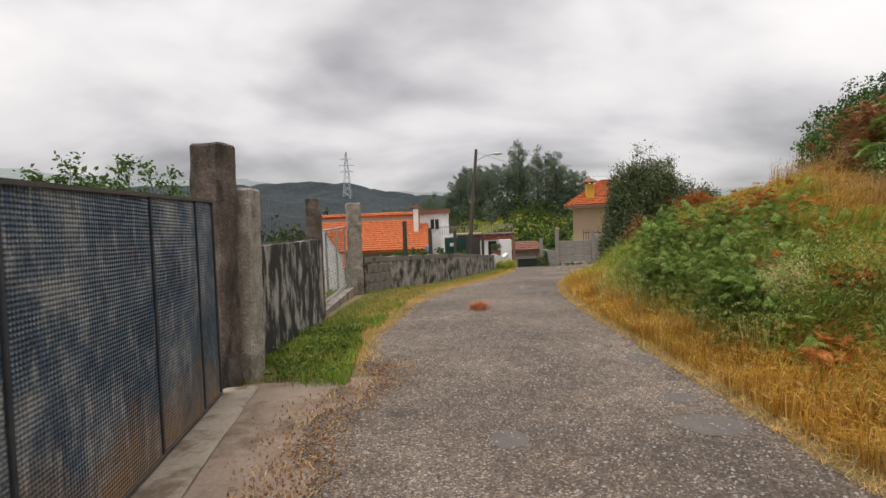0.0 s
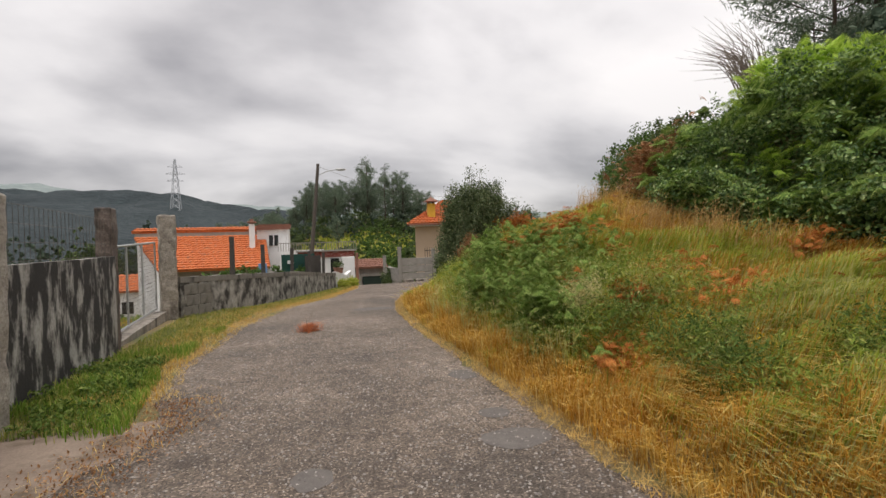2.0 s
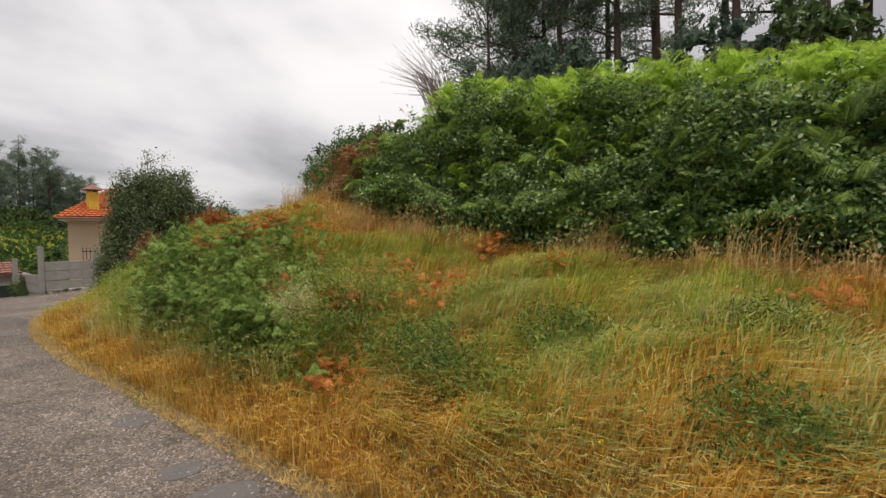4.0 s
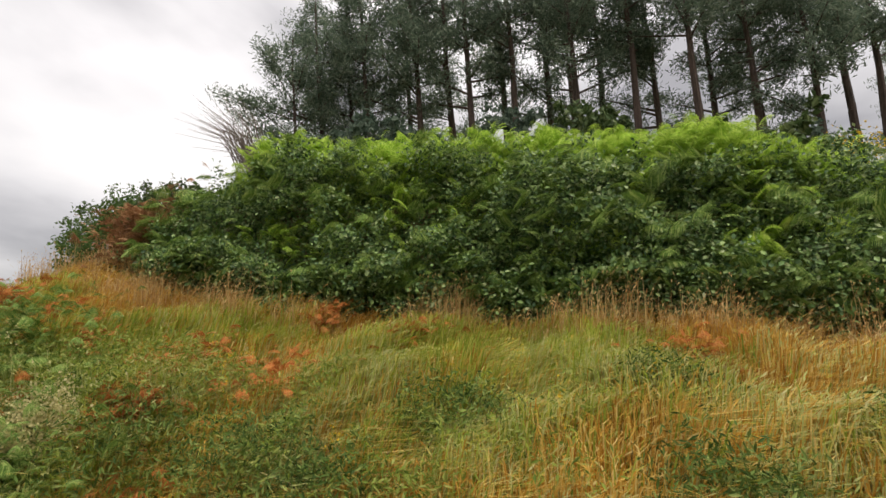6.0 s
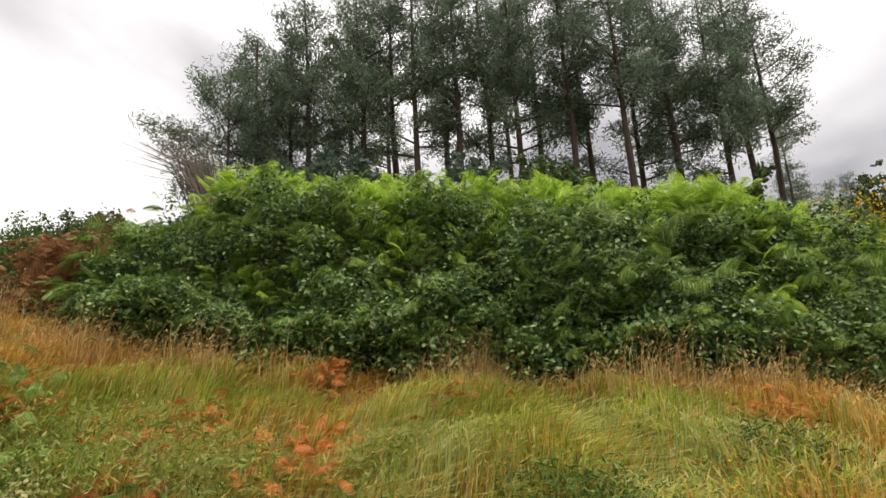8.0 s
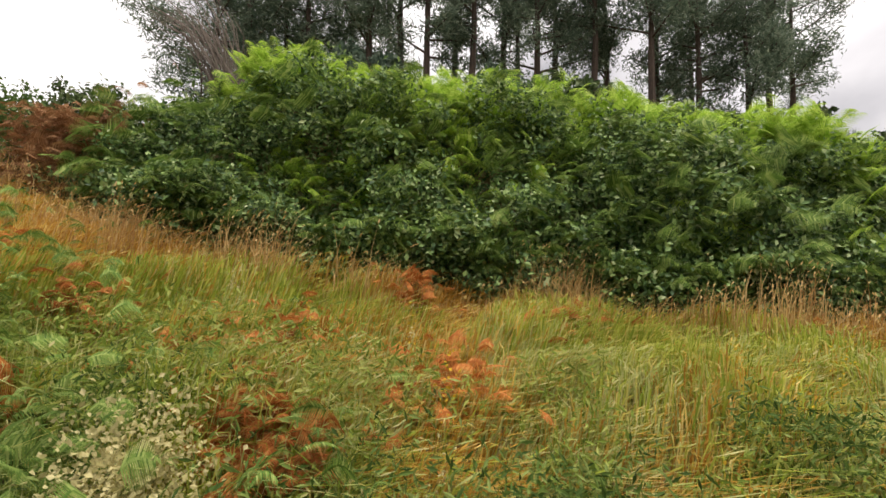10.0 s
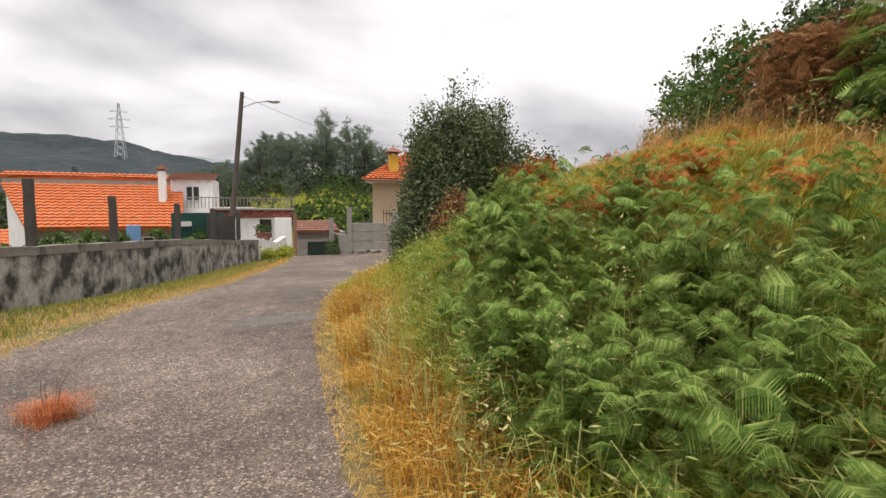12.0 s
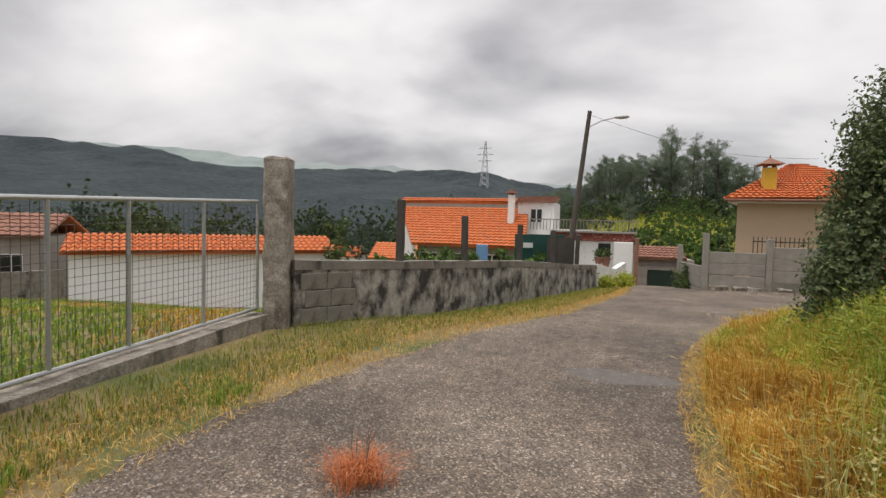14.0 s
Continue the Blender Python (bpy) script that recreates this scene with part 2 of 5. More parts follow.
BLOCKS = surface("concrete_block", [(0.3, (0.13, 0.12, 0.105)), (0.7, (0.27, 0.25, 0.22))], 5, 60, 0.95, 0.6, 0.01, stain=(0.04, 0.036, 0.03), stain_scale=1.5, stain_range=(0.52, 0.66))
DARKPOST = surface("blackened_post", [(0.3, (0.025, 0.022, 0.02)), (0.7, (0.09, 0.08, 0.07))], 5, 40, 0.9, 0.6, 0.01)
WHITEWALL = surface("white_limewash", [(0.3, (0.62, 0.62, 0.62)), (0.6, (0.8, 0.8, 0.8))], 2, 30, 0.85, 0.2, 0.01, stain=(0.4, 0.38, 0.35), stain_scale=1.5, stain_range=(0.58, 0.72))
CLEANWHITE = surface("fresh_white_paint", [(0.3, (0.74, 0.75, 0.77)), (0.6, (0.83, 0.84, 0.85))], 1.5, 30, 0.85, 0.15, 0.01)
GREYWALL = surface("unpainted_render", [(0.3, (0.2, 0.18, 0.16)), (0.7, (0.36, 0.33, 0.3))], 3, 40, 0.9, 0.3, 0.01)
BEIGE = surface("beige_render", [(0.3, (0.5, 0.37, 0.26)), (0.7, (0.58, 0.44, 0.32))], 1.5, 60, 0.9, 0.25, 0.01)
YELLOW = surface("yellow_render", [(0.3, (0.62, 0.38, 0.04)), (0.7, (0.75, 0.48, 0.08))], 3, 50, 0.9, 0.2, 0.01)
TILE = surface("orange_roof_tile", [(0.3, (0.28, 0.07, 0.025)), (0.5, (0.5, 0.13, 0.035)), (0.7, (0.62, 0.23, 0.085))], 3.5, 22, 0.85, 0.4, 0.02, mix=0.6, stain=(0.3, 0.17, 0.11), stain_scale=2.5, stain_range=(0.56, 0.68))
OLDTILE = surface("old_brown_tile", [(0.3, (0.16, 0.07, 0.05)), (0.7, (0.33, 0.17, 0.12))], 3, 22, 0.9, 0.4, 0.02)
GALV = surface("galvanised_steel", [(0.3, (0.36, 0.37, 0.37)), (0.7, (0.52, 0.53, 0.53))], 6, 60, 0.5, 0.1, 0.002, metal=0.6)
WIRE = surface("rusty_wire", [(0.3, (0.06, 0.055, 0.05)), (0.7, (0.16, 0.14, 0.12))], 8, 60, 0.7, 0.1, 0.002, metal=0.4)
BLACKIRON = surface("black_iron", [(0.3, (0.012, 0.012, 0.013)), (0.7, (0.03, 0.03, 0.03))], 6, 60, 0.6, 0.1, 0.002)
BLUEPAINT = surface("dark_blue_paint", [(0.3, (0.018, 0.025, 0.035)), (0.66, (0.05, 0.06, 0.07)), (0.8, (0.4, 0.38, 0.35))], 5, 28, 0.55, 0.3, 0.003)
GREENSHEET = surface("green_sheet", [(0.3, (0.008, 0.05, 0.04)), (0.7, (0.018, 0.085, 0.065))], 3, 40, 0.7, 0.2, 0.004)
DARKSHEET = surface("dark_brown_board", [(0.3, (0.04, 0.036, 0.03)), (0.7, (0.085, 0.075, 0.065))], 3, 40, 0.8, 0.2, 0.004)
DARKGREEN = surface("dark_green_door", [(0.3, (0.006, 0.02, 0.014)), (0.7, (0.012, 0.035, 0.024))], 3, 40, 0.6, 0.2, 0.004)
REDBAND = surface("flaking_red_paint", [(0.35, (0.2, 0.045, 0.035)), (0.55, (0.28, 0.08, 0.06)), (0.65, (0.6, 0.56, 0.53))], 4, 14, 0.85, 0.3, 0.01, mix=0.7)
DARKGLASS = surface("dark_window_glass", [(0.3, (0.01, 0.011, 0.012)), (0.7, (0.022, 0.023, 0.025))], 2, 20, 0.12, 0.0, 0.001)
WHITEPAINT = surface("white_paint", [(0.3, (0.68, 0.68, 0.68)), (0.7, (0.8, 0.8, 0.8))], 4, 50, 0.6, 0.1, 0.002)
BLUEPLASTIC = surface("blue_plastic", [(0.3, (0.1, 0.22, 0.42)), (0.7, (0.16, 0.3, 0.5))], 4, 50, 0.5, 0.1, 0.002)
POLEWOOD = surface("dark_pole", [(0.3, (0.05, 0.042, 0.036)), (0.7, (0.12, 0.1, 0.085))], 5, 40, 0.9, 0.4, 0.01, stretch=(4, 4, 0.4))
BARK = surface("pine_bark", [(0.3, (0.035, 0.026, 0.02)), (0.7, (0.13, 0.09, 0.07))], 4, 18, 0.95, 0.9, 0.05, stretch=(1, 1, 0.25))
STEEL = surface("pylon_steel", [(0.3, (0.34, 0.36, 0.38)), (0.7, (0.44, 0.46, 0.48))], 0.2, 2, 0.7, 0.0, 0.001)
# distance haze is put into both hill colours: blue-green near, paler beyond
HILL = surface("far_forest_hazed", [(0.38, (0.014, 0.024, 0.028)), (0.5, (0.024, 0.037, 0.042)), (0.62, (0.042, 0.058, 0.062))], 0.02, 0.3, 1.0, 1.0, 6.0, mix=0.55)
HILLFAR = surface("farthest_forest_hazed", [(0.35, (0.16, 0.2, 0.2)), (0.66, (0.25, 0.29, 0.28))], 0.006, 0.05, 1.0, 0.6, 6.0)

DRY = leafy("dry_grass", [(0.0, (0.36, 0.16, 0.025)), (0.35, (0.55, 0.31, 0.055)), (0.75, (0.68, 0.46, 0.11)), (1.0, (0.78, 0.63, 0.26))], 0.7, 0.48)
STRAW = leafy("pale_straw", [(0.0, (0.44, 0.27, 0.075)), (1.0, (0.66, 0.48, 0.19))], 0.7, 0.2)
GRASS = leafy("green_grass", [(0.0, (0.2, 0.28, 0.035)), (0.45, (0.36, 0.42, 0.06)), (0.8, (0.52, 0.52, 0.11)), (1.0, (0.66, 0.55, 0.19))], 0.7, 0.5)
LAWN = leafy("short_grass", [(0.0, (0.11, 0.17, 0.035)), (0.5, (0.22, 0.26, 0.055)), (1.0, (0.46, 0.37, 0.12))], 0.6, 0.3)
LUSH = leafy("lush_verge_grass", [(0.0, (0.1, 0.2, 0.025)), (0.6, (0.2, 0.32, 0.045)), (1.0, (0.45, 0.42, 0.12))], 0.6, 0.35)
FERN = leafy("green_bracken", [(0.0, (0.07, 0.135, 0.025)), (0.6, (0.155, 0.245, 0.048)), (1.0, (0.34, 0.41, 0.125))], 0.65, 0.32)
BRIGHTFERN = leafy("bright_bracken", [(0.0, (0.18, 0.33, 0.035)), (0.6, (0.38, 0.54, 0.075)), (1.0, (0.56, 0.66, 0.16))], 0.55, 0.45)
RUST = leafy("dead_bracken", [(0.0, (0.28, 0.085, 0.02)), (0.6, (0.46, 0.16, 0.04)), (1.0, (0.58, 0.28, 0.09))], 0.7, 0.3)
TAN = leafy("tan_stalks", [(0.0, (0.36, 0.2, 0.075)), (0.5, (0.52, 0.34, 0.13)), (1.0, (0.68, 0.5, 0.24))], 0.75, 0.4)
BRAMBLE = leafy("bramble_leaves", [(0.0, (0.03, 0.07, 0.022)), (0.5, (0.11, 0.195, 0.053)), (0.85, (0.27, 0.38, 0.12)), (1.0, (0.4, 0.46, 0.24))], 0.45, 0.17, 0.25)
BROWNFERN = leafy("withered_bracken", [(0.0, (0.16, 0.075, 0.03)), (0.6, (0.32, 0.16, 0.075)), (1.0, (0.45, 0.28, 0.15))], 0.8, 0.25)
DARKWEED = leafy("dark_weed_leaves", [(0.0, (0.045, 0.085, 0.02)), (0.6, (0.11, 0.175, 0.035)), (1.0, (0.26, 0.31, 0.09))], 0.6, 0.25)
CORNERLEAF = leafy("dull_olive_leaves", [(0.0, (0.05, 0.078, 0.034)), (0.6, (0.105, 0.145, 0.06)), (1.0, (0.23, 0.26, 0.13))], 0.5, 0.22, 0.25)
PINELEAF = leafy("grey_green_needles", [(0.0, (0.08, 0.12, 0.082)), (0.6, (0.165, 0.22, 0.15)), (1.0, (0.28, 0.33, 0.24))], 0.7, 0.45)
SHRUB = leafy("shrub_leaves", [(0.0, (0.045, 0.075, 0.028)), (0.6, (0.09, 0.135, 0.05)), (1.0, (0.18, 0.22, 0.09))], 0.5, 0.2)
PALEBUSH = leafy("young_leaves", [(0.0, (0.05, 0.10, 0.025)), (1.0, (0.14, 0.22, 0.06))], 0.5, 0.3)
NEEDLES = leafy("pine_needles", [(0.0, (0.05, 0.08, 0.055)), (0.6, (0.1, 0.14, 0.1)), (1.0, (0.17, 0.21, 0.155))], 0.7, 0.35)
WEEDS = leafy("bank_weed_leaves", [(0.0, (0.12, 0.18, 0.03)), (0.6, (0.26, 0.33, 0.06)), (1.0, (0.44, 0.46, 0.14))], 0.7, 0.4)
# blue-grey leaf colour with the hillside's haze in it
HILLTREES = leafy("hill_trees", [(0.0, (0.046, 0.066, 0.07)), (1.0, (0.066, 0.09, 0.092))], 0.95, 0.5)
CREAM = leafy("cream_seed_heads", [(0.0, (0.46, 0.41, 0.17)), (1.0, (0.7, 0.62, 0.33))], 0.8, 0.35)
GORSE = leafy("yellow_flowers", [(0.0, (0.55, 0.34, 0.03)), (1.0, (0.7, 0.5, 0.05))], 0.7, 0.3)
TWIG = surface("dry_twigs", [(0.3, (0.09, 0.07, 0.055)), (0.7, (0.2, 0.16, 0.13))], 6, 40, 0.9, 0.2, 0.004)

# ---- lay of the land ----


def S(a, b, v):
    t = np.clip((v - a) / (b - a), 0, 1)
    return t * t * (3 - 2 * t)


def road_right(y):
    return np.interp(y, [-30, 9, 11.5, 13.4, 15, 17.3, 19, 21.5, 23.2, 24], [2.66, 2.72, 2.86, 3.2, 3.75, 4.6, 6.0, 11.0, 18.0, 5.0])


def road_left(y):
    return np.interp(y, [-30, 2.9, 3.9, 4.8, 7, 9, 10.4, 11.4, 13.4, 16.2, 21, 25, 40], [-0.85, -0.82, -0.95, -0.6, -0.9, -0.7, -0.6, -0.3, 0.25, 1.5, 2.75, 3.3, 4.2])


def road_z(y):
    return -0.03 * np.clip(y - 14, 0, 10) - 0.105 * np.clip(y - 24, 0, 16) - 0.03 * np.clip(y - 40, 0, 60)


def hedge_x(y):
    return 7.25 + 0.42 * np.clip(y - 7.5, 0, 8) + 0.25 * np.clip(-1.5 - y, 0, 6)


def bank_right(y):
    return np.interp(y, [-30, 9, 11.5, 13.4, 15, 17.3, 18.5], [2.66, 2.72, 2.86, 3.2, 3.75, 4.6, 5.6])


def gz(x, y):
    """The height of the ground."""
    x, y = np.asarray(x, float), np.asarray(y, float)
    base = road_z(y)
    d = (x - bank_right(y)) / np.maximum(hedge_x(y) - bank_right(y), 0.5)
    top = np.interp(y, [-14, -4, -1.6, 0, 3, 5, 7.5, 10, 12, 14.5, 18], [0.25, 0.5, 0.7, 0.95, 1.18, 1.4, 1.88, 2.5, 2.5, 1.2, 0.15])
    prof = np.interp(d, [0, 0.08, 0.2, 0.36, 0.62, 1.0], [0, 0.05, 0.24, 0.5, 0.76, 1.0])
    e = x - hedge_x(y)
    tall = np.interp(y, [-12, -5, -2.5, -0.5, 6.3, 7.6, 9, 11, 15, 19], [0.7, 1.2, 1.7, 2.2, 2.35, 1.9, 1.0, 0.6, 0.5, 0.4])
    right = prof * top + S(0.1, 1.7, e) * tall + np.clip(e - 1.7, 0, 20) * 0.2 * S(22, 12, y) + 0.05 * np.sin(1.9 * x + 0.6) * np.sin(1.6 * y) * S(0.1, 0.5, d)
    dl = np.clip(-2.35 - x, 0, 1e4) + np.clip((road_left(y) - 0.75) - x, 0, 1e4) * S(13.5, 15, y)
    left = -0.06 * np.clip(dl, 0, 24) * S(0, 0.6, dl) - 1.0 * S(0.5, 9, dl) * S(15, 27, y)
    z = base + np.where(x > bank_right(y), right, 0) + left
    r = np.hypot(x, y)
    wide = S(45, 150, r) * np.where(x < 0, 1.0, 0.35)
    z = z - 5 * wide * S(60, -20, x)
    z = z + 14.0 * np.exp(-((x - 9) / 34) ** 2 - ((y - 128) / 42) ** 2)
    return z


def link_mesh(name, verts, tris, mat, smooth=False):
    me = bpy.data.meshes.new(name)
    verts, tris = np.asarray(verts, np.float32), np.asarray(tris, np.int32)
    me.vertices.add(len(verts))
    me.vertices.foreach_set("co", verts.ravel())
    k = tris.shape[1]
    me.loops.add(tris.size)
    me.loops.foreach_set("vertex_index", tris.ravel())
    me.polygons.add(len(tris))
    me.polygons.foreach_set("loop_start", np.arange(0, tris.size, k, dtype=np.int32))
    me.polygons.foreach_set("loop_total", np.full(len(tris), k, np.int32))
    me.polygons.foreach_set("use_smooth", np.full(len(tris), smooth))
    me.materials.append(mat)
    me.update(calc_edges=True)
    return new(name, me)


def sheet(name, xs, ys, zf, mat, smooth=True):
    gx, gy = np.meshgrid(xs, ys)
    v = np.stack([gx, gy, zf(gx, gy)], -1).reshape(-1, 3)
    nx, ny = len(xs), len(ys)
    i = (np.arange(ny - 1)[:, None] * nx + np.arange(nx - 1)[None]).ravel()
    return link_mesh(name, v, np.stack([i, i + 1, i + nx + 1, i + nx], 1), mat, smooth)


xs = np.unique(np.r_[np.linspace(-1500, -120, 12), np.linspace(-120, -24, 25), np.linspace(-24, -4, 41), np.linspace(-4, 14, 121), np.linspace(14, 40, 27), np.linspace(40, 140, 26), np.linspace(140, 1500, 12)])
ys = np.unique(np.r_[np.linspace(-1200, -60, 9), np.linspace(-60, -10, 18), np.linspace(-10, 27, 186), np.linspace(27, 60, 45), np.linspace(60, 200, 60), np.linspace(200, 2500, 14)])
ground = sheet("ground", xs, ys, lambda x, y: gz(x, y) - 0.012, SOIL)
tagged(ground, "dry grassy ground with a bank beside the road", "ground", kind="structure")

# the road, with an uneven edge
yy = np.r_[np.linspace(-25, 26, 300), np.linspace(26.3, 60, 50)]
uu = np.linspace(0, 1, 25)
rng = np.random.default_rng(3)
wob = 0.05 * np.sin(yy * 3.1) + 0.04 * np.sin(yy * 7.3 + 1) + 0.025 * np.sin(yy * 17)
wob2 = 0.045 * np.sin(yy * 2.7 + 2) + 0.04 * np.sin(yy * 6.1) + 0.02 * np.sin(yy * 19)
lo = road_left(yy) + wob
hi = np.where(yy < 24, np.minimum(road_right(yy), 18), np.interp(yy, [24, 26, 60], [5.0, 5.2, 9.0])) + wob2
rx = lo[:, None] + (hi - lo)[:, None] * uu[None]
ry = np.repeat(yy[:, None], 25, 1)
rz = np.maximum(road_z(ry), gz(rx, ry)) + 0.004 + 0.02 * np.sin(np.pi * uu)[None] + 0.006 * np.sin(rx * 2.3) * np.sin(ry * 1.7)
rv = np.stack([rx, ry, rz], -1).reshape(-1, 3)
ri = (np.arange(len(yy) - 1)[:, None] * 25 + np.arange(24)[None]).ravel()
road = link_mesh("road", rv, np.stack([ri, ri + 1, ri + 26, ri + 25], 1), ASPHALT, True)
tagged(road, "worn grey asphalt lane with loose chippings", "road", kind="structure")


def road_top(x, y):
    u = (x - road_left(y)) / (min(road_right(y), 18) - road_left(y))
    return float(road_z(y) + 0.004 + 0.02 * math.sin(math.pi * min(max(u, 0), 1)) + 0.006 * math.sin(x * 2.3) * math.sin(y * 1.7))


# ---- builders ----


def part(name, bm, mat, parent, label=""):
    me = bpy.data.meshes.new(name)
    bm.to_mesh(me)
    bm.free()
    me.materials.append(mat)
    ob = new(name, me)
    ob.parent = parent
    if label:
        tagged(ob, label)
    return ob


def thing(name, label, category, at=(0, 0, 0), rz=0.0, group="", kind=""):
    ob = new(name)
    ob.matrix_world = pose(*at, 0, 0, rz)
    ob.empty_display_size = 0.1
    return tagged(ob, label, category, group, kind)


def box(bm, lo, hi, bevel=0.0, m=None):
    c = [(a + b) / 2 for a, b in zip(lo, hi)]
    s = [abs(b - a) for a, b in zip(lo, hi)]
    g = bmesh.ops.create_cube(bm, size=1, matrix=Matrix.Translation(c) @ Matrix.Diagonal((*s, 1)))
    vs = g["verts"]
    if bevel:
        es = list({e for v in vs for e in v.link_edges})
        r = bmesh.ops.bevel(bm, geom=es, offset=bevel, segments=1, affect="EDGES", profile=0.5)
        vs = list({v for f in r["faces"] for v in f.verts} | {v for v in vs if v.is_valid})
    if m is not None:
        bmesh.ops.transform(bm, matrix=m, verts=vs)
    return vs


def boxed(lo, hi, bevel=0.0, m=None):
    bm = bmesh.new()
    box(bm, lo, hi, bevel, m)
    return bm


def tube(bm, a, b, r0, r1=None, n=6):
    a, b = Vector(a), Vector(b)
    d = b - a
    q = d.to_track_quat("Z", "Y").to_matrix().to_4x4()
    bmesh.ops.create_cone(bm, cap_ends=True, segments=n, radius1=r0, radius2=r0 if r1 is None else r1, depth=d.length, matrix=Matrix.Translation((a + b) / 2) @ q)


def rough_block(w, d, h, seed, rough=0.02, cuts=7):
    """A hewn post or stone: a bevelled block with an uneven skin, its foot at z = 0."""
    bm = bmesh.new()
    box(bm, (-w / 2, -d / 2, 0), (w / 2, d / 2, h), min(w, d) * 0.08)
    long = [e for e in bm.edges if e.calc_length() > h * 0.4]
    bmesh.ops.subdivide_edges(bm, edges=long, cuts=max(2, int(h / 0.12)), use_grid_fill=True)
    bmesh.ops.subdivide_edges(bm, edges=[e for e in bm.edges if e.calc_length() > 0.12], cuts=2, use_grid_fill=True)
    for v in bm.verts:
        if v.co.z > 0.01:
            v.co += rough * noise.noise_vector(v.co * 4.5 + Vector((seed * 7.1, 0, 0))) + 0.4 * rough * noise.noise_vector(v.co * 15)
    return bm


def seg_wall(name, pts, thick, z0s, z1s, mat, label, cat="wall", bumps=0.012, seed=0):
    """A standing wall along a line of points, with thickness and an uneven top and skin."""
    P = [Vector((p[0], p[1], 0)) for p in pts]
    out = []
    for i in range(len(P) - 1):
        n = max(2, int((P[i + 1] - P[i]).length / 0.18))
        for k in range(n + (i == len(P) - 2)):
            f = k / n
            out.append((P[i].lerp(P[i + 1], f), z0s[i] + (z0s[i + 1] - z0s[i]) * f, z1s[i] + (z1s[i + 1] - z1s[i]) * f))
    bm = bmesh.new()
    rows = 8
    rings = []
    for j, (p, a, b) in enumerate(out):
        q, r = out[max(j - 1, 0)][0], out[min(j + 1, len(out) - 1)][0]
        t = (r - q).normalized()
        nn = Vector((t.y, -t.x, 0))
        ring = []
        for s_ in (1, -1):
            hs = range(rows + 1) if s_ == 1 else range(rows, -1, -1)
            for h in hs:
                z = a + (b - a) * h / rows
                w = nn * (s_ * thick / 2)
                nz = noise.noise(Vector((p.x * 3, p.y * 3, z * 3 + seed)))
                ring.append(bm.verts.new(p + w * (1 + nz * bumps / thick * 2) + Vector((0, 0, z + (bumps * 1.5 * nz if h == rows else 0)))))
        rings.append(ring)
    m = len(rings[0])
    for A, B in zip(rings, rings[1:]):
        for k in range(m):
            bm.faces.new((A[k], B[k], B[(k + 1) % m], A[(k + 1) % m]))
    bm.faces.new(rings[0])
    bm.faces.new(list(reversed(rings[-1])))
    bmesh.ops.recalc_face_normals(bm, faces=bm.faces)
    me = bpy.data.meshes.new(name)
    bm.to_mesh(me)
    bm.free()
    me.materials.append(mat)
    return tagged(new(name, me), label, cat, kind="structure")


def tile_roof(a, b, c, d, step=0.24, row=0.34, amp=0.045, thick=0.09):
    """A tiled slope with eave corners a, b and ridge corners d, c: rounded courses that step down the slope."""
    a, b, c, d = map(Vector, (a, b, c, d))
    nrm = (b - a).cross(d - a).normalized()
    if nrm.z < 0:
        nrm = -nrm
    cols = max(2, int((b - a).length / step)) * 6
    rows = max(2, int((d - a).length / row))
    bm = bmesh.new()
    grid = []
    for j in range(rows):
        for e in (0.0, 1.0):
            f = (j + e) / rows
            line = []
            for i in range(cols + 1):
                u = i / cols
                p = a.lerp(b, u).lerp(d.lerp(c, u), f)
                h = amp * abs(math.sin(math.pi * i / 6)) + 0.055 * (1 - e) + 0.012 * noise.noise(Vector((i // 6 * 3.1, j * 2.7, 0)))
                line.append(bm.verts.new(p + nrm * h))
            grid.append(line)
    for A, B in zip(grid, grid[1:]):
        for i in range(cols):
            bm.faces.new((A[i], A[i + 1], B[i + 1], B[i]))
    low = [bm.verts.new(p - nrm * thick) for p in (a, b, c, d)]
    bm.faces.new(low)
    for i in range(cols):
        bm.faces.new((low[0], grid[0][i + 1], grid[0][i])) if i < cols / 2 else bm.faces.new((low[1], grid[0][i + 1], grid[0][i]))
    bm.faces.new((low[0], grid[0][cols // 2], low[1])) if cols % 2 == 0 else None
    bm.faces.new((low[0], low[3], grid[-1][0], grid[0][0]))
    bm.faces.new((low[1], grid[0][-1], grid[-1][-1], low[2]))
    bmesh.ops.recalc_face_normals(bm, faces=bm.faces)
    return bm


# ---- plants: blades, leaves and fronds in bulk ----


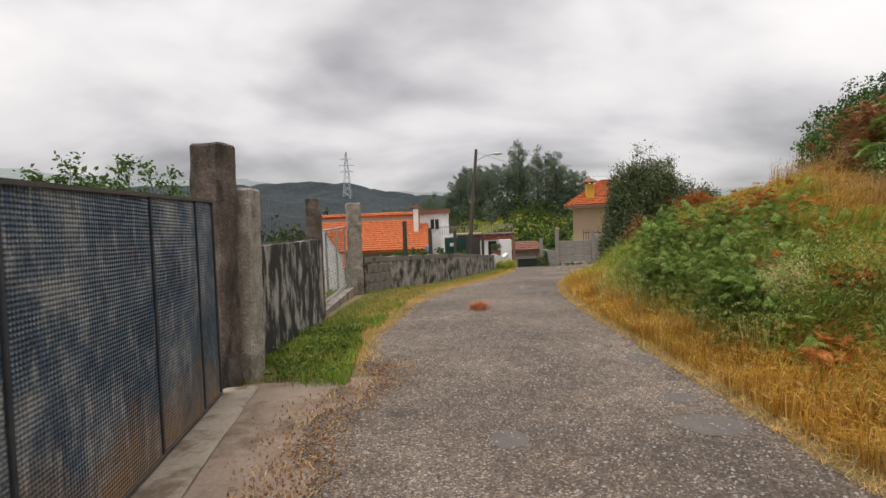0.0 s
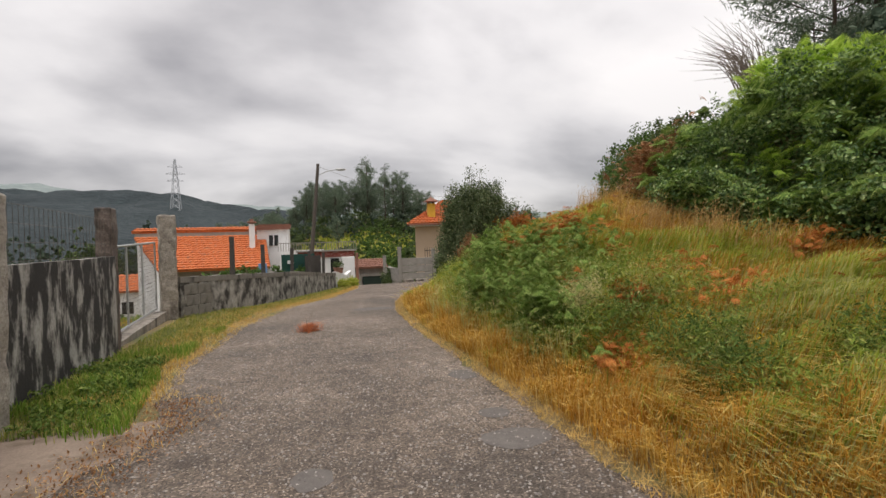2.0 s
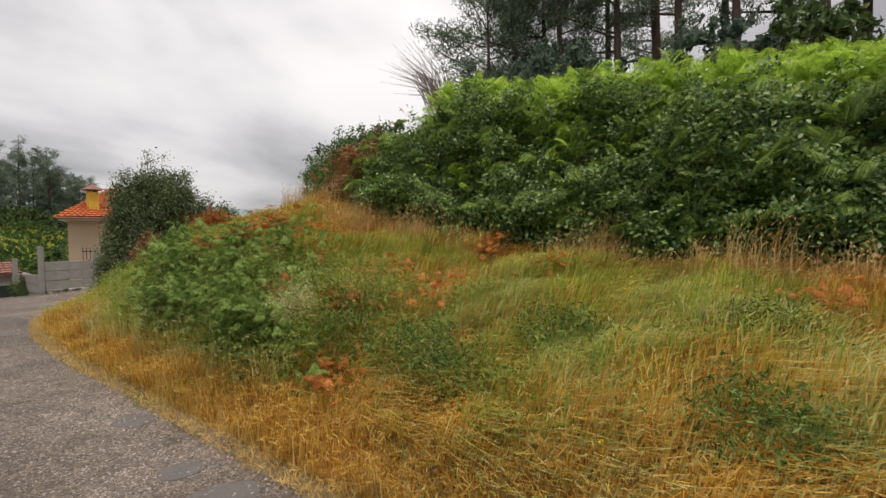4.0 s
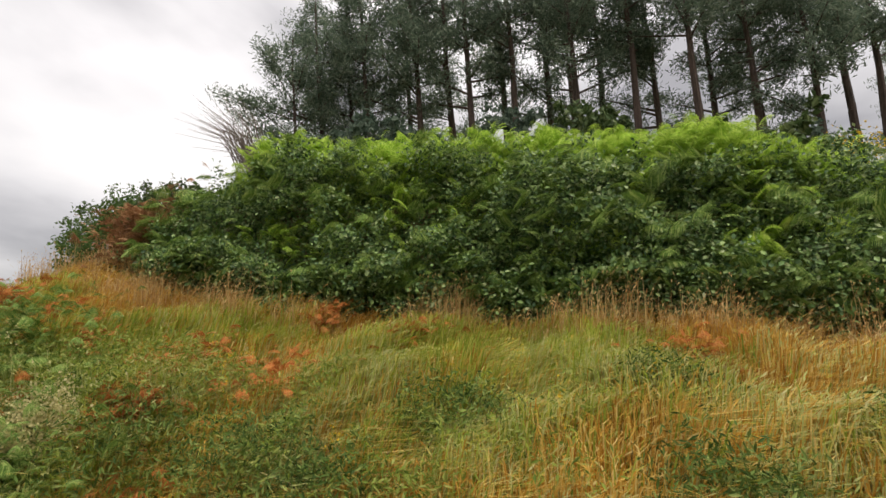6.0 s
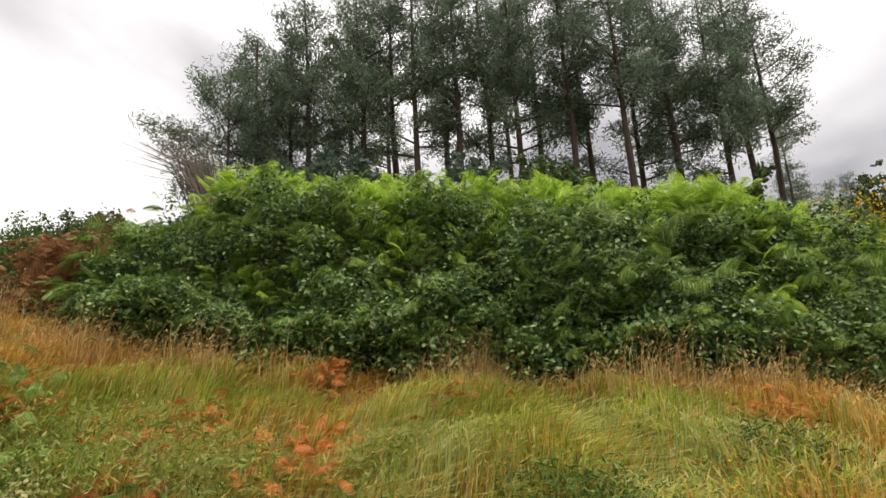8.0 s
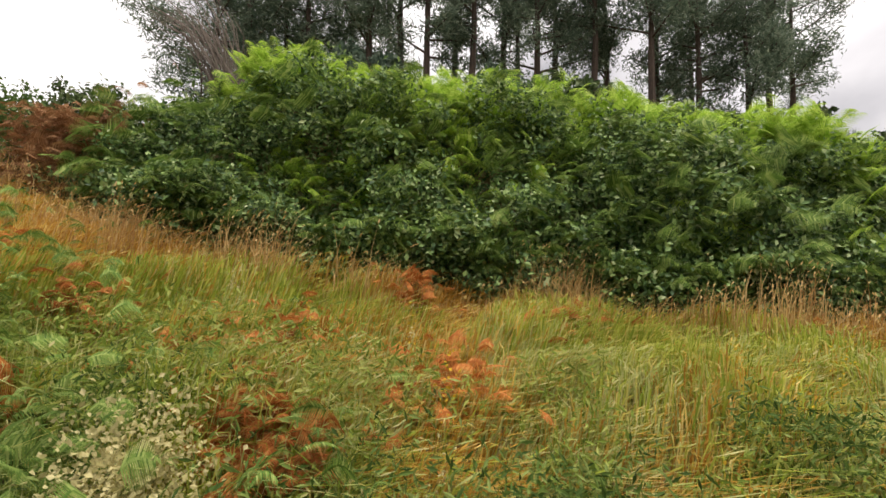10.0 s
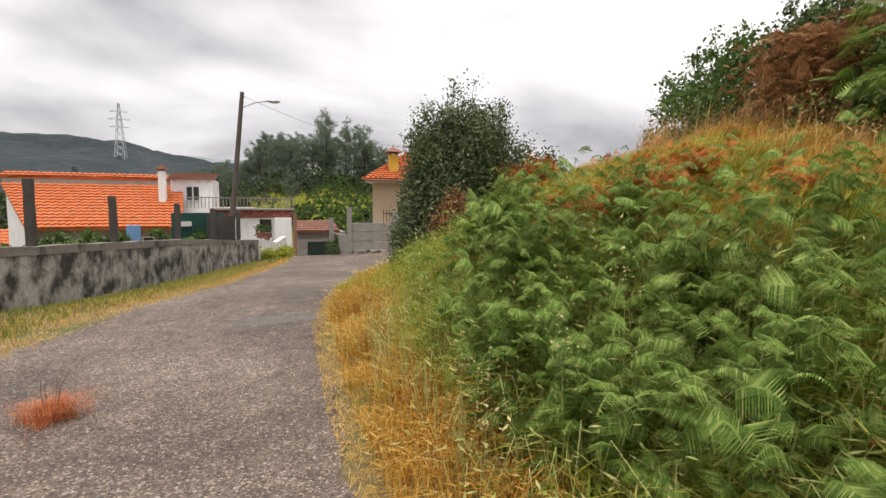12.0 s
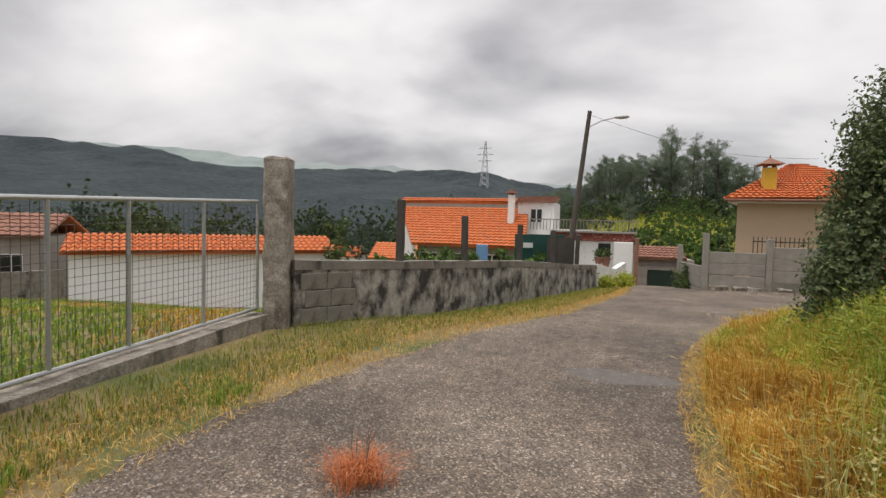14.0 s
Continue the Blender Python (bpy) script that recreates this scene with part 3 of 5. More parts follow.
def blades(name, P, height, width, lean, mat, label, cat="grass", droop=0.5, tuft=0.0, kind="stuff", seeds=0.0, link=True, spread=0.95):
    """Grass blades at points P: a bent strip of three triangles each."""
    n = len(P)
    g = np.random.default_rng(len(name) * 7 + n)
    h = height * g.uniform(0.55, 1.25, n)
    ang = g.uniform(0, 2 * np.pi, n)
    L = np.stack([np.cos(ang), np.sin(ang)], 1) * g.uniform(0.05, spread, (n, 1)) + np.asarray(lean)
    side = np.stack([-np.sin(ang), np.cos(ang), 0 * ang], 1) * (width * g.uniform(0.6, 1.3, n))[:, None] / 2
    if tuft:
        w1 = np.array([noise.noise(Vector((p[0] * 1.1, p[1] * 1.1, 5.0))) for p in P])
        w2 = np.array([noise.noise(Vector((p[0] * 2.6, p[1] * 2.6, 9.0))) for p in P])
        h = h * np.clip(1 + tuft * (w1 + 0.8 * w2), 0.4, 1.45)
        turn = 1.6 * w1
        L = np.stack([L[:, 0] * np.cos(turn) - L[:, 1] * np.sin(turn), L[:, 0] * np.sin(turn) + L[:, 1] * np.cos(turn)], 1)
    L3 = np.c_[L, np.zeros(n)]
    up3 = np.array([0, 0, 1.0])
    midp = P + up3 * (h * 0.6)[:, None] + L3 * (h * 0.25)[:, None]
    tip = P + up3 * (h * (1 - droop * 0.35))[:, None] + L3 * (h * (0.45 + droop * 0.5))[:, None]
    v = np.stack([P - side, P + side, midp + side * 0.8, midp - side * 0.8, tip], 1).reshape(-1, 3)
    b = (np.arange(n) * 5)[:, None]
    t = np.concatenate([b + [0, 1, 2], b + [0, 2, 3], b + [3, 2, 4]], 0)
    if seeds > 0:
        s = g.random(n) < seeds
        k = int(s.sum())
        q, sd = tip[s], side[s] / np.maximum(np.linalg.norm(side[s], axis=1, keepdims=True), 1e-6)
        ln = g.uniform(0.04, 0.09, (k, 1))
        dirn = L3[s] * 0.7 + np.array([0, 0, 0.25])
        v2 = np.stack([q - dirn * ln, q + sd * 0.007, q + dirn * ln, q - sd * 0.007], 1).reshape(-1, 3)
        b2 = len(v) + (np.arange(k) * 4)[:, None]
        v, t = np.concatenate([v, v2]), np.concatenate([t, b2 + [0, 1, 2], b2 + [0, 2, 3]])
    if not link:
        return v, t
    return tagged(link_mesh(name, v, t, mat), label, cat, kind=kind)


def leaf_mesh(P, size, g, out=None, flat=0.5, ratio=0.6):
    """Folded leaves at points P, turned at random and partly towards out."""
    n = len(P)
    d = g.normal(size=(n, 3))
    d /= np.linalg.norm(d, axis=1, keepdims=True)
    nrm = g.normal(size=(n, 3))
    if out is not None:
        nrm = nrm * flat + out
    sd = np.cross(d, nrm)
    sd /= np.maximum(np.linalg.norm(sd, axis=1, keepdims=True), 1e-6)
    nn = np.cross(sd, d)
    s = (size * g.uniform(0.55, 1.35, n))[:, None]
    a, tip = P - d * s * 0.5, P + d * s * 0.5
    w = s * ratio * 0.5
    v = np.stack([a, P + sd * w + nn * w * 0.35, tip, P - sd * w + nn * w * 0.35], 1).reshape(-1, 3)
    b = (np.arange(n) * 4)[:, None]
    return v, np.concatenate([b + [0, 1, 2], b + [0, 2, 3]])


def fronds(name, P, length, dirs, rise, mat, label, pairs=16, cat="fern", g=None, link=True, droop=0.9):
    """Bracken fronds: an arching rib with tapering leaflets on both sides."""
    g = g or np.random.default_rng(len(P))
    n = len(P)
    ln = length * g.uniform(0.6, 1.25, n)
    f = np.linspace(0.12, 1.0, pairs)
    D = np.c_[dirs / np.maximum(np.linalg.norm(dirs, axis=1, keepdims=True), 1e-6), np.zeros(n)]
    sd = np.cross(D, [0, 0, 1.0])
    tilt = g.normal(0, 0.6, (n, 1))
    sd = sd + np.array([0, 0, 1.0]) * tilt
    rs = rise * g.uniform(0.2, 1.5, n)
    C = P[:, None] + D[:, None] * (ln[:, None] * f * 0.85)[..., None] + np.array([0, 0, 1.0]) * (ln[:, None] * (rs[:, None] * f - droop * rs[:, None] * f**2.2))[..., None]
    w = (ln[:, None] * 0.34 * np.sin(np.pi * np.clip(f * 0.85 + 0.15, 0, 1)) ** 0.8)[..., None] + 0.012
    th = (ln[:, None, None] * 0.036)
    out = []
    for s_ in (1, -1):
        tip = C + s_ * sd[:, None] * w + D[:, None] * w * 0.45 - np.array([0, 0, 1.0]) * w * 0.22
        a, b = C - D[:, None] * th * 0.5, C + D[:, None] * th * 0.9
        out.append(np.stack([a, b, tip], 2))
    v = np.stack(out, 2).reshape(-1, 3)
    t = np.arange(len(v)).reshape(-1, 3)
    rib_v = np.stack([C - sd[:, None] * 0.003, C + sd[:, None] * 0.003], 2).reshape(n, -1, 3)
    m = pairs
    base = (np.arange(n) * 2 * m)[:, None] + (np.arange(m - 1) * 2)[None]
    base = base.ravel()[:, None] + len(v)
    v = np.concatenate([v, rib_v.reshape(-1, 3)])
    t = np.concatenate([t, base + [0, 1, 3], base + [0, 3, 2]])
    if not link:
        return v, t
    return tagged(link_mesh(name, v, t, mat), label, cat, kind="stuff")


def on_ground(x, y, dz=0.0):
    return np.stack([x, y, gz(x, y) + dz], 1)


# ---- far country ----


def hills(name, r0, r1, b0, b1, elev, seed, mat, label, wood=0):
    nb, nr = 220, 26
    B, R = np.meshgrid(np.radians(np.linspace(b0, b1, nb)), np.linspace(0, 1, nr))
    e = np.interp(np.degrees(B), *elev)
    r = r0 + (r1 - r0) * R
    X, Y = r * np.sin(B), r * np.cos(B)
    Z = -9 + (r1 * np.tan(np.radians(e)) + 10) * R ** 0.8
    tmp = np.array([noise.fractal(Vector((x / 90, y / 90, seed)), 0.9, 2.0, 6) for x, y in zip(X.ravel(), Y.ravel())]).reshape(X.shape)
    Z = Z + tmp * (3 + 7 * R) * (0.3 + R)
    v = np.stack([X, Y, Z], -1).reshape(-1, 3)
    if wood:
        q = np.random.default_rng(int(seed))
        pick = v[q.integers(nb, len(v), wood)] + q.normal(0, 5, (wood, 3)) * [1, 1, 0] + [0, 0, 0.3]
        lv, lt = leaf_mesh(np.repeat(pick, 3, 0) + q.normal(0, 1.1, (wood * 3, 3)), r0 / 115, q, ratio=0.8)
        tagged(link_mesh("hill_forest", lv, lt, HILLTREES), "dense dark forest on the far hillside", "forest", kind="stuff")
    i = (np.arange(nr - 1)[:, None] * nb + np.arange(nb - 1)[None]).ravel()
    return tagged(link_mesh(name, v, np.stack([i, i + 1, i + nb + 1, i + nb], 1), mat), label, "hill", kind="structure")


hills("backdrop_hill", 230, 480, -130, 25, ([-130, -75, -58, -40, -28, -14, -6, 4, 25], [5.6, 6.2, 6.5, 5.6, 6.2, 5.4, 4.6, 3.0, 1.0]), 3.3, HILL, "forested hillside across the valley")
hills("backdrop_far_hill", 700, 1500, -130, 40, ([-130, -60, -48, -36, -25, -14, 0, 40], [6.0, 6.4, 7.2, 6.7, 6.6, 5.6, 4.8, 3.0]), 9.1, HILLFAR, "ridge beyond the valley, coloured pale for haze")


def pylon():
    t = thing("electricity_pylon", "grey steel lattice electricity pylon on the far slope", "pylon", (-86.8, 387, 20))
    h, w = 49.7, 4.0
    for sx in (-1, 1):
        for sy in (-1, 1):
            bm = bmesh.new()
            tube(bm, (sx * w, sy * w, 0), (sx * 0.4, sy * 0.4, h), 0.28, 0.2, 4)
            part("leg", bm, STEEL, t)
    bm = bmesh.new()
    for k in range(11):
        z0, z1 = h * k / 11, h * (k + 1) / 11
        a, b = w + (0.4 - w) * k / 11, w + (0.4 - w) * (k + 1) / 11
        for sy in (-1, 1):
            tube(bm, (-a, sy * a, z0), (b, sy * b, z1), 0.13, n=3)
            tube(bm, (a, sy * a, z0), (-b, sy * b, z1), 0.13, n=3)
    part("bracing", bm, STEEL, t)
    for z, l in ((34, 5.5), (39, 6.5), (44, 5.0)):
        bm = bmesh.new()
        tube(bm, (-l, 0, z), (l, 0, z), 0.22, n=4)
        tube(bm, (-l, 0, z), (0, 0, z + 1.8), 0.14, n=3)
        tube(bm, (l, 0, z), (0, 0, z + 1.8), 0.14, n=3)
        part("cross_arm", bm, STEEL, t)


pylon()


def tree(name, kind_of, h, seed, leaves=2600, mat=NEEDLES, spread=0.2, bare=0.4, leaf=0.34, label="", cat="tree"):
    """A tree: a tapered trunk with limbs, and a crown of many small sprays."""
    g = np.random.default_rng(seed)
    t = thing(name, label, cat)
    bm = bmesh.new()
    bend = g.normal(0, 0.006 * h, (8, 2)).cumsum(0) * 0.5
    pts = [Vector((bend[k][0] * (k > 0), bend[k][1] * (k > 0), h * 0.97 * k / 7)) for k in range(8)]
    for k in range(7):
        tube(bm, pts[k], pts[k + 1], 0.012 * h * (1 - k / 7.6) + 0.01, 0.012 * h * (1 - (k + 1) / 7.6) + 0.01, 7)
    tips, weights = [], []
    for k in range(26):
        f = bare + (0.97 - bare) * (k + g.random()) / 26
        b = pts[0].lerp(pts[-1], 0) if f < 0.001 else pts[min(int(f * 7), 6)].lerp(pts[min(int(f * 7) + 1, 7)], f * 7 - int(f * 7))
        az = g.uniform(0, 6.283)
        shape = (1.15 - f) if kind_of == "pine" else math.sin(math.pi * min(1, (f - bare) / (1 - bare) * 0.85 + 0.12))
        ln = h * spread * (0.35 + shape) * g.uniform(0.5, 1.15)
        e = b + Vector((math.cos(az) * ln, math.sin(az) * ln, ln * g.uniform(0.1, 0.6)))
        tube(bm, b, e, 0.0045 * h * (1.2 - f), 0.0015 * h, 4)
        tips.append((np.array(b), np.array(e)))
        weights.append(ln)
    part("trunk", bm, BARK, t)
    w = np.array(weights) / sum(weights)
    pick = g.choice(26, leaves // 14, p=w)
    cent = np.array([tips[i][0] + (tips[i][1] - tips[i][0]) * g.uniform(0.35, 1.08) for i in pick])
    cent += g.normal(0, h * 0.018, cent.shape)
    P = np.repeat(cent, 14, 0) + g.normal(0, h * 0.013, (len(cent) * 14, 3)) * [1, 1, 0.7]
    v, tr = leaf_mesh(P, leaf, g, ratio=0.2)
    ob = link_mesh("crown", v, tr, mat)
    ob.parent = t
    return t


PINE_L = "tall dark pine with a bare lower trunk"
pines = [tree("pine_tree", "pine", 14.5, 11 + k, 9800, PINELEAF, 0.14, (0.25, 0.38, 0.45, 0.2)[k], 0.24, PINE_L) for k in range(4)]
euc = [tree("eucalyptus_tree", "round", 13, 31 + k, 12600, PINELEAF, 0.17, (0.3, 0.06)[k], 0.24, "slender dark-leaved eucalyptus tree") for k in range(2)]
spots = [(22.0, 14.9, 1.0, 4), (23.0, 13.8, 1.12, 4), (24.6, 14.6, 1.1, 0), (23.5, 12.4, 0.95, 0), (22.2, 11.0, 1.0, 1), (25, 9.8, 1.05, 2), (22.5, 8.4, 1.05, 3), (24, 7.2, 1.1, 1), (22.5, 5.9, 1.02, 0), (26, 5.0, 1.12, 2), (23, 3.8, 1.06, 1), (24.8, 2.4, 1.1, 3), (22.6, 1.2, 1.0, 0), (25.4, 0.2, 1.05, 2), (22.4, -1.2, 1.02, 1), (24.5, -2.2, 1.0, 3), (22, -3.5, 1.05, 2), (25, -4.6, 1.0, 0), (23, -5.6, 0.98, 1), (26, -6.8, 1.0, 2), (23.2, -7.8, 0.95, 3), (24.4, -9.3, 1.05, 1), (25.6, -10.8, 1.02, 2), (31, -14.6, 0.62, 0), (31, 9, 1.1, 0), (36, -18, 0.5, 1), (38, -21, 0.5, 0), (33, -19, 0.42, 2), (29, 1.5, 1.1, 2), (20.6, 14.6, 0.6, 5)]
models = pines + euc
used = set()


def plant(k, x, y, s, rot, z=None):
    m = pose(x, y, float(gz(x, y)) - 0.1 if z is None else z, 0, 0, rot)
    if k not in used:
        used.add(k)
        models[k].matrix_world = m
        models[k].scale = (s, s, s)
        return models[k]
    o = copy_thing(models[k], m)
    o.scale = (s, s, s)
    return o


for i, (x, y, s, k) in enumerate(spots):
    o = plant(k, x, y, s, i * 77)
    tagged(o, group="pine wood above the hedge")
# the wooded hill beyond the houses
g = np.random.default_rng(5)
for i in range(130):
    x, y = g.uniform(-17, 30), g.uniform(104, 128)
    s = g.uniform(0.5, 0.78)
    if 14 < x < 22 and i % 3 == 0:
        s = 1.05
    tagged(plant(5 if i % 3 else int(g.integers(0, 6)), x, y, s, i * 51), group="wood on the hill")
for x, y, s, k in [(-13, 104, 0.78, 4), (17, 100, 0.95, 5), (19, 102, 1.0, 4), (21, 101, 0.9, 5), (26, 100, 0.72, 0), (30, 104, 0.6, 1), (-9.5, 75, 0.35, 4), (6.2, 84, 0.5, 4)]:
    tagged(plant(k, x, y, s, x * 40), group="wood on the hill")


def shrub(name, c, r, n, leaf, mat, label, seed, sticks=30, cat="bush", ratio=0.55, full=1.0):
    """A shrub: many twigs from its foot and a ragged crown of leaves."""
    g = np.random.default_rng(seed)
    t = thing(name, label, cat, c)
    bm = bmesh.new()
    cl = []
    for k in range(sticks):
        d = g.normal(size=3)
        d[2] = abs(d[2]) * 0.9 + 0.15
        d /= np.linalg.norm(d)
        e = d * np.array(r) * g.uniform(0.7, 1.04)
        b = np.array([g.normal(0, 0.1 * r[0]), g.normal(0, 0.1 * r[1]), 0])
        mid_p = (b + e) / 2 + g.normal(0, 0.08, 3)
        mid_p[2] = max(mid_p[2], 0.05)
        tube(bm, b, mid_p, 0.02, 0.013, 4)
        tube(bm, mid_p, e, 0.013, 0.004, 3)
        cl.append(e)
    part("twig_frame", bm, TWIG, t)
    base = g.normal(size=(n // 16, 3))
    base /= np.linalg.norm(base, axis=1, keepdims=True)
    base[:, 2] = np.abs(base[:, 2]) ** full
    lump = np.array([0.84 + 0.3 * noise.noise(Vector(b * 2.3) + Vector((seed, 0, 0))) for b in base])[:, None]
    cen = base * np.array(r) * lump * g.uniform(0.55, 1.0, (len(base), 1)) ** 0.5
    cen = np.concatenate([cen, np.repeat(np.array(cl), 3, 0)])
    P = np.repeat(cen, 16, 0) + g.normal(0, 0.075, (len(cen) * 16, 3))
    P[:, 2] = np.maximum(P[:, 2], 0.02)
    o = P / np.array(r)
    v, tr = leaf_mesh(P, leaf, g, o / np.maximum(np.linalg.norm(o, axis=1, keepdims=True), 0.1), 0.8, ratio)
    ob = link_mesh("foliage", v, tr, mat)
    ob.parent = t
    return t


# mid-distance scrub below the wood
g = np.random.default_rng(9)
sc = [(7, 62, 4.2, 3.6), (11, 60, 4.5, 4.2), (14.5, 57, 4, 4.6), (9, 70, 5, 4), (4.5, 74, 4, 2.6), (16, 66, 5, 5), (19, 72, 6, 5), (12, 80, 6, 4), (1, 92, 5, 2.4), (-6, 98, 6, 3), (4, 97, 6, 3.2), (14, 92, 7, 4), (21, 90, 7, 5), (-13, 98, 5, 4), (9.5, 44, 2.2, 3.2), (8.2, 40, 1.6, 2.8), (7.2, 48, 2.0, 2.6), (26, 85, 7, 6), (33, 88, 7, 6), (-22, 90, 5, 3.5), (-3, 110, 5, 3)]
for i, (x, y, r, h) in enumerate(sc):
    tagged(shrub("hillside_bush", (x, y, float(gz(x, y)) - 0.1), (r, r, h), 2600, 0.34, PALEBUSH if i % 2 else SHRUB, "rounded green scrub on the hillside", 60 + i, 8), group="scrub on the hillside")
g = np.random.default_rng(12)
P = on_ground(g.uniform(-25, 30, 26000), g.uniform(52, 100, 26000))
blades("meadow_grass", P, 0.5, 0.25, (0, 0), GRASS, "green meadow grass on the hillside")
for i in range(16):
    x, y = -17 + i * 3.1, 101 + 3 * math.sin(i * 2.1)
    tagged(shrub("hillside_bush", (x, y, float(gz(x, y)) - 0.4), (4.5, 4, 5.0 + 1.3 * math.sin(i * 1.7)), 4200, 0.42, SHRUB if i % 2 else NEEDLES, "dark scrub at the foot of the wood", 700 + i, 8), group="scrub on the hillside")
for i in range(15):
    x, y = 15.5 + 3 * math.sin(i * 2.3), -11 + i * 1.75
    tagged(shrub("understory_bush", (x, y, float(gz(x, y)) - 0.2), (1.9, 1.9, 2.3 + 0.7 * math.sin(i * 1.9)), 3200, 0.2, SHRUB if i % 2 else NEEDLES, "dark understory bush below the pines", 800 + i, 12), group="understory of the pine wood")
for i, (x, y, r, h) in enumerate([(19.5, -10.8, 2.4, 4.6), (22.5, -14.0, 3.0, 5.2), (17.5, -13.5, 2.4, 3.8)]):
    tagged(shrub("understory_bush", (x, y, float(gz(x, y)) - 0.2), (r, r, h), 9000, 0.17, SHRUB, "tall dark green thicket beside the pines", 840 + i, 20), group="understory of the pine wood")
# dark woods in the valley on the left
g = np.random.default_rng(21)
for i in range(46):
    b, r = math.radians(g.uniform(-64, -13)), g.uniform(75, 150)
    x, y = r * math.sin(b), r * math.cos(b)
    tagged(shrub("valley_tree", (x, y, float(gz(x, y)) - 0.3), (g.uniform(6, 10), g.uniform(4, 7), g.uniform(11, 15.5)), 7000, 0.55, SHRUB if i % 2 else NEEDLES, "dark broadleaf tree in the valley", 200 + i, 8, "tree"), group="trees in the valley")
for x, y, r, h, mt in [(-11.6, 30.5, 1.15, 2.0 - float(gz(-11.6, 30.5)), SHRUB), (-9.0, 29, 0.9, 1.6, PALEBUSH), (-20, 36, 2.2, 2.2, PALEBUSH)]:
    tagged(shrub("garden_tree", (x, y, float(gz(x, y))), (r, r, h), 3000, 0.17, mt, "small rounded garden tree", int(x * -10), 12, "tree"), group="garden trees")


# ---- the gate on the left ----
GA, GB = Vector((-1.95, 4.42, 0)), Vector((-0.98, -0.6, 0))
gdir = (GA - GB).normalized()
grot = math.degrees(math.atan2(gdir.y, gdir.x))
L = (GA - GB).length


def sheet_gate():
    t = thing("metal_gate", "closed dark blue embossed sheet-metal gate with rust along its foot", "gate", (GB.x, GB.y, 0), grot - 90)
    stiles = [0.0, 1.25, 2.3, 3.72, 4.62, L - 0.02]
    for a, b in zip(stiles, stiles[1:]):
        bm = boxed((-0.006, a + 0.016, 0.09), (0.006, b - 0.016, 1.93), 0)
        for v in bm.verts:
            v.co.z -= 0.042 * (L - v.co.y) * (v.co.z > 1)
        part("panel", bm, SHEET, t)
    for k, a in enumerate(stiles):
        part("stile", boxed((-0.02, a - 0.014, 0.08), (0.02, a + 0.014, 1.94 - 0.042 * (L - a)), 0.004), BLUEPAINT, t)
    bm = boxed((-0.02, 0, 1.93), (0.025, L, 1.955), 0)
    for v in bm.verts:
        v.co.z -= 0.042 * (L - v.co.y)
    part("top_rail", bm, WIRE, t, "thin rusty top rail")
    part("bottom_rail", boxed((-0.02, 0, 0.06), (0.022, L, 0.09), 0.004), WIRE, t)
    k = thing("door_threshold", "pale concrete threshold strip under the gate", "threshold", (GB.x, GB.y, 0), grot - 90)
    bm = boxed((-0.25, -0.3, -0.1), (0.3, L + 0.25, 0.05), 0.02)
    bmesh.ops.subdivide_edges(bm, edges=[e for e in bm.edges if e.calc_length() > 1], cuts=20)
    for v in bm.verts:
        if v.co.z > 0:
            v.co += 0.012 * noise.noise_vector(v.co * 3)
    part("slab", bm, surface("pale_concrete", [(0.3, (0.2, 0.165, 0.125)), (0.7, (0.38, 0.33, 0.27))], 3, 50, 0.9, 0.4, 0.008, stain=(0.14, 0.105, 0.07), stain_scale=1.6), k)


sheet_gate()
# sandy concrete apron in front of the gate
ap = sheet("pavement_apron", np.linspace(-1.75, -0.55, 14), np.linspace(-2, 5.0, 50), lambda x, y: 0.012 + 0.01 * np.sin(3 * x) * np.sin(2 * y) + 0 * x, surface("sandy_concrete", [(0.3, (0.14, 0.1, 0.075)), (0.7, (0.29, 0.23, 0.18))], 2, 50, 0.9, 0.4, 0.006, stain=(0.11, 0.08, 0.055), stain_scale=1.2))
tagged(ap, "sandy brown concrete apron before the gate", "pavement", kind="structure")


def post(name, x, y, w, d, h, mat, label, seed, rough=0.02, z=None, rz=0.0, lean=0.0, group=""):
    bm = rough_block(w, d, h, seed, rough)
    me = bpy.data.meshes.new(name)
    bm.to_mesh(me)
    bm.free()
    me.materials.append(mat)
    ob = new(name, me)
    ob.matrix_world = pose(x, y, (float(gz(x, y)) if z is None else z) - 0.04, 0, lean, rz)
    return tagged(ob, label, "post", group)


post("stone_gatepost", -2.14, 4.78, 0.32, 0.32, 2.6, DARKSTONE, "thick reddish-brown weathered granite gatepost", 1, 0.03, rz=-8, lean=1.5)
post("stone_gatepost", -1.96, 5.12, 0.22, 0.26, 2.16, PALESTONE, "slender pale rough granite post beside the gatepost", 2, 0.025, rz=-5, lean=1.5)
post("stone_gatepost", -2.32, 9.02, 0.22, 0.3, 2.36, DARKSTONE, "dark lichened granite post at the end of the stained wall", 3, 0.03)
post("stone_gatepost", -2.38, 12.85, 0.36, 0.36, 2.5, GRANITE, "square rough grey granite gatepost with a grooved face", 4, 0.025, rz=20)
seg_wall("wall_1", [(-2.16, 5.3), (-2.26, 8.9)], 0.18, [-0.1, -0.1], [1.47, 1.53], STREAKED, "old rendered wall with heavy black streaks", seed=1)


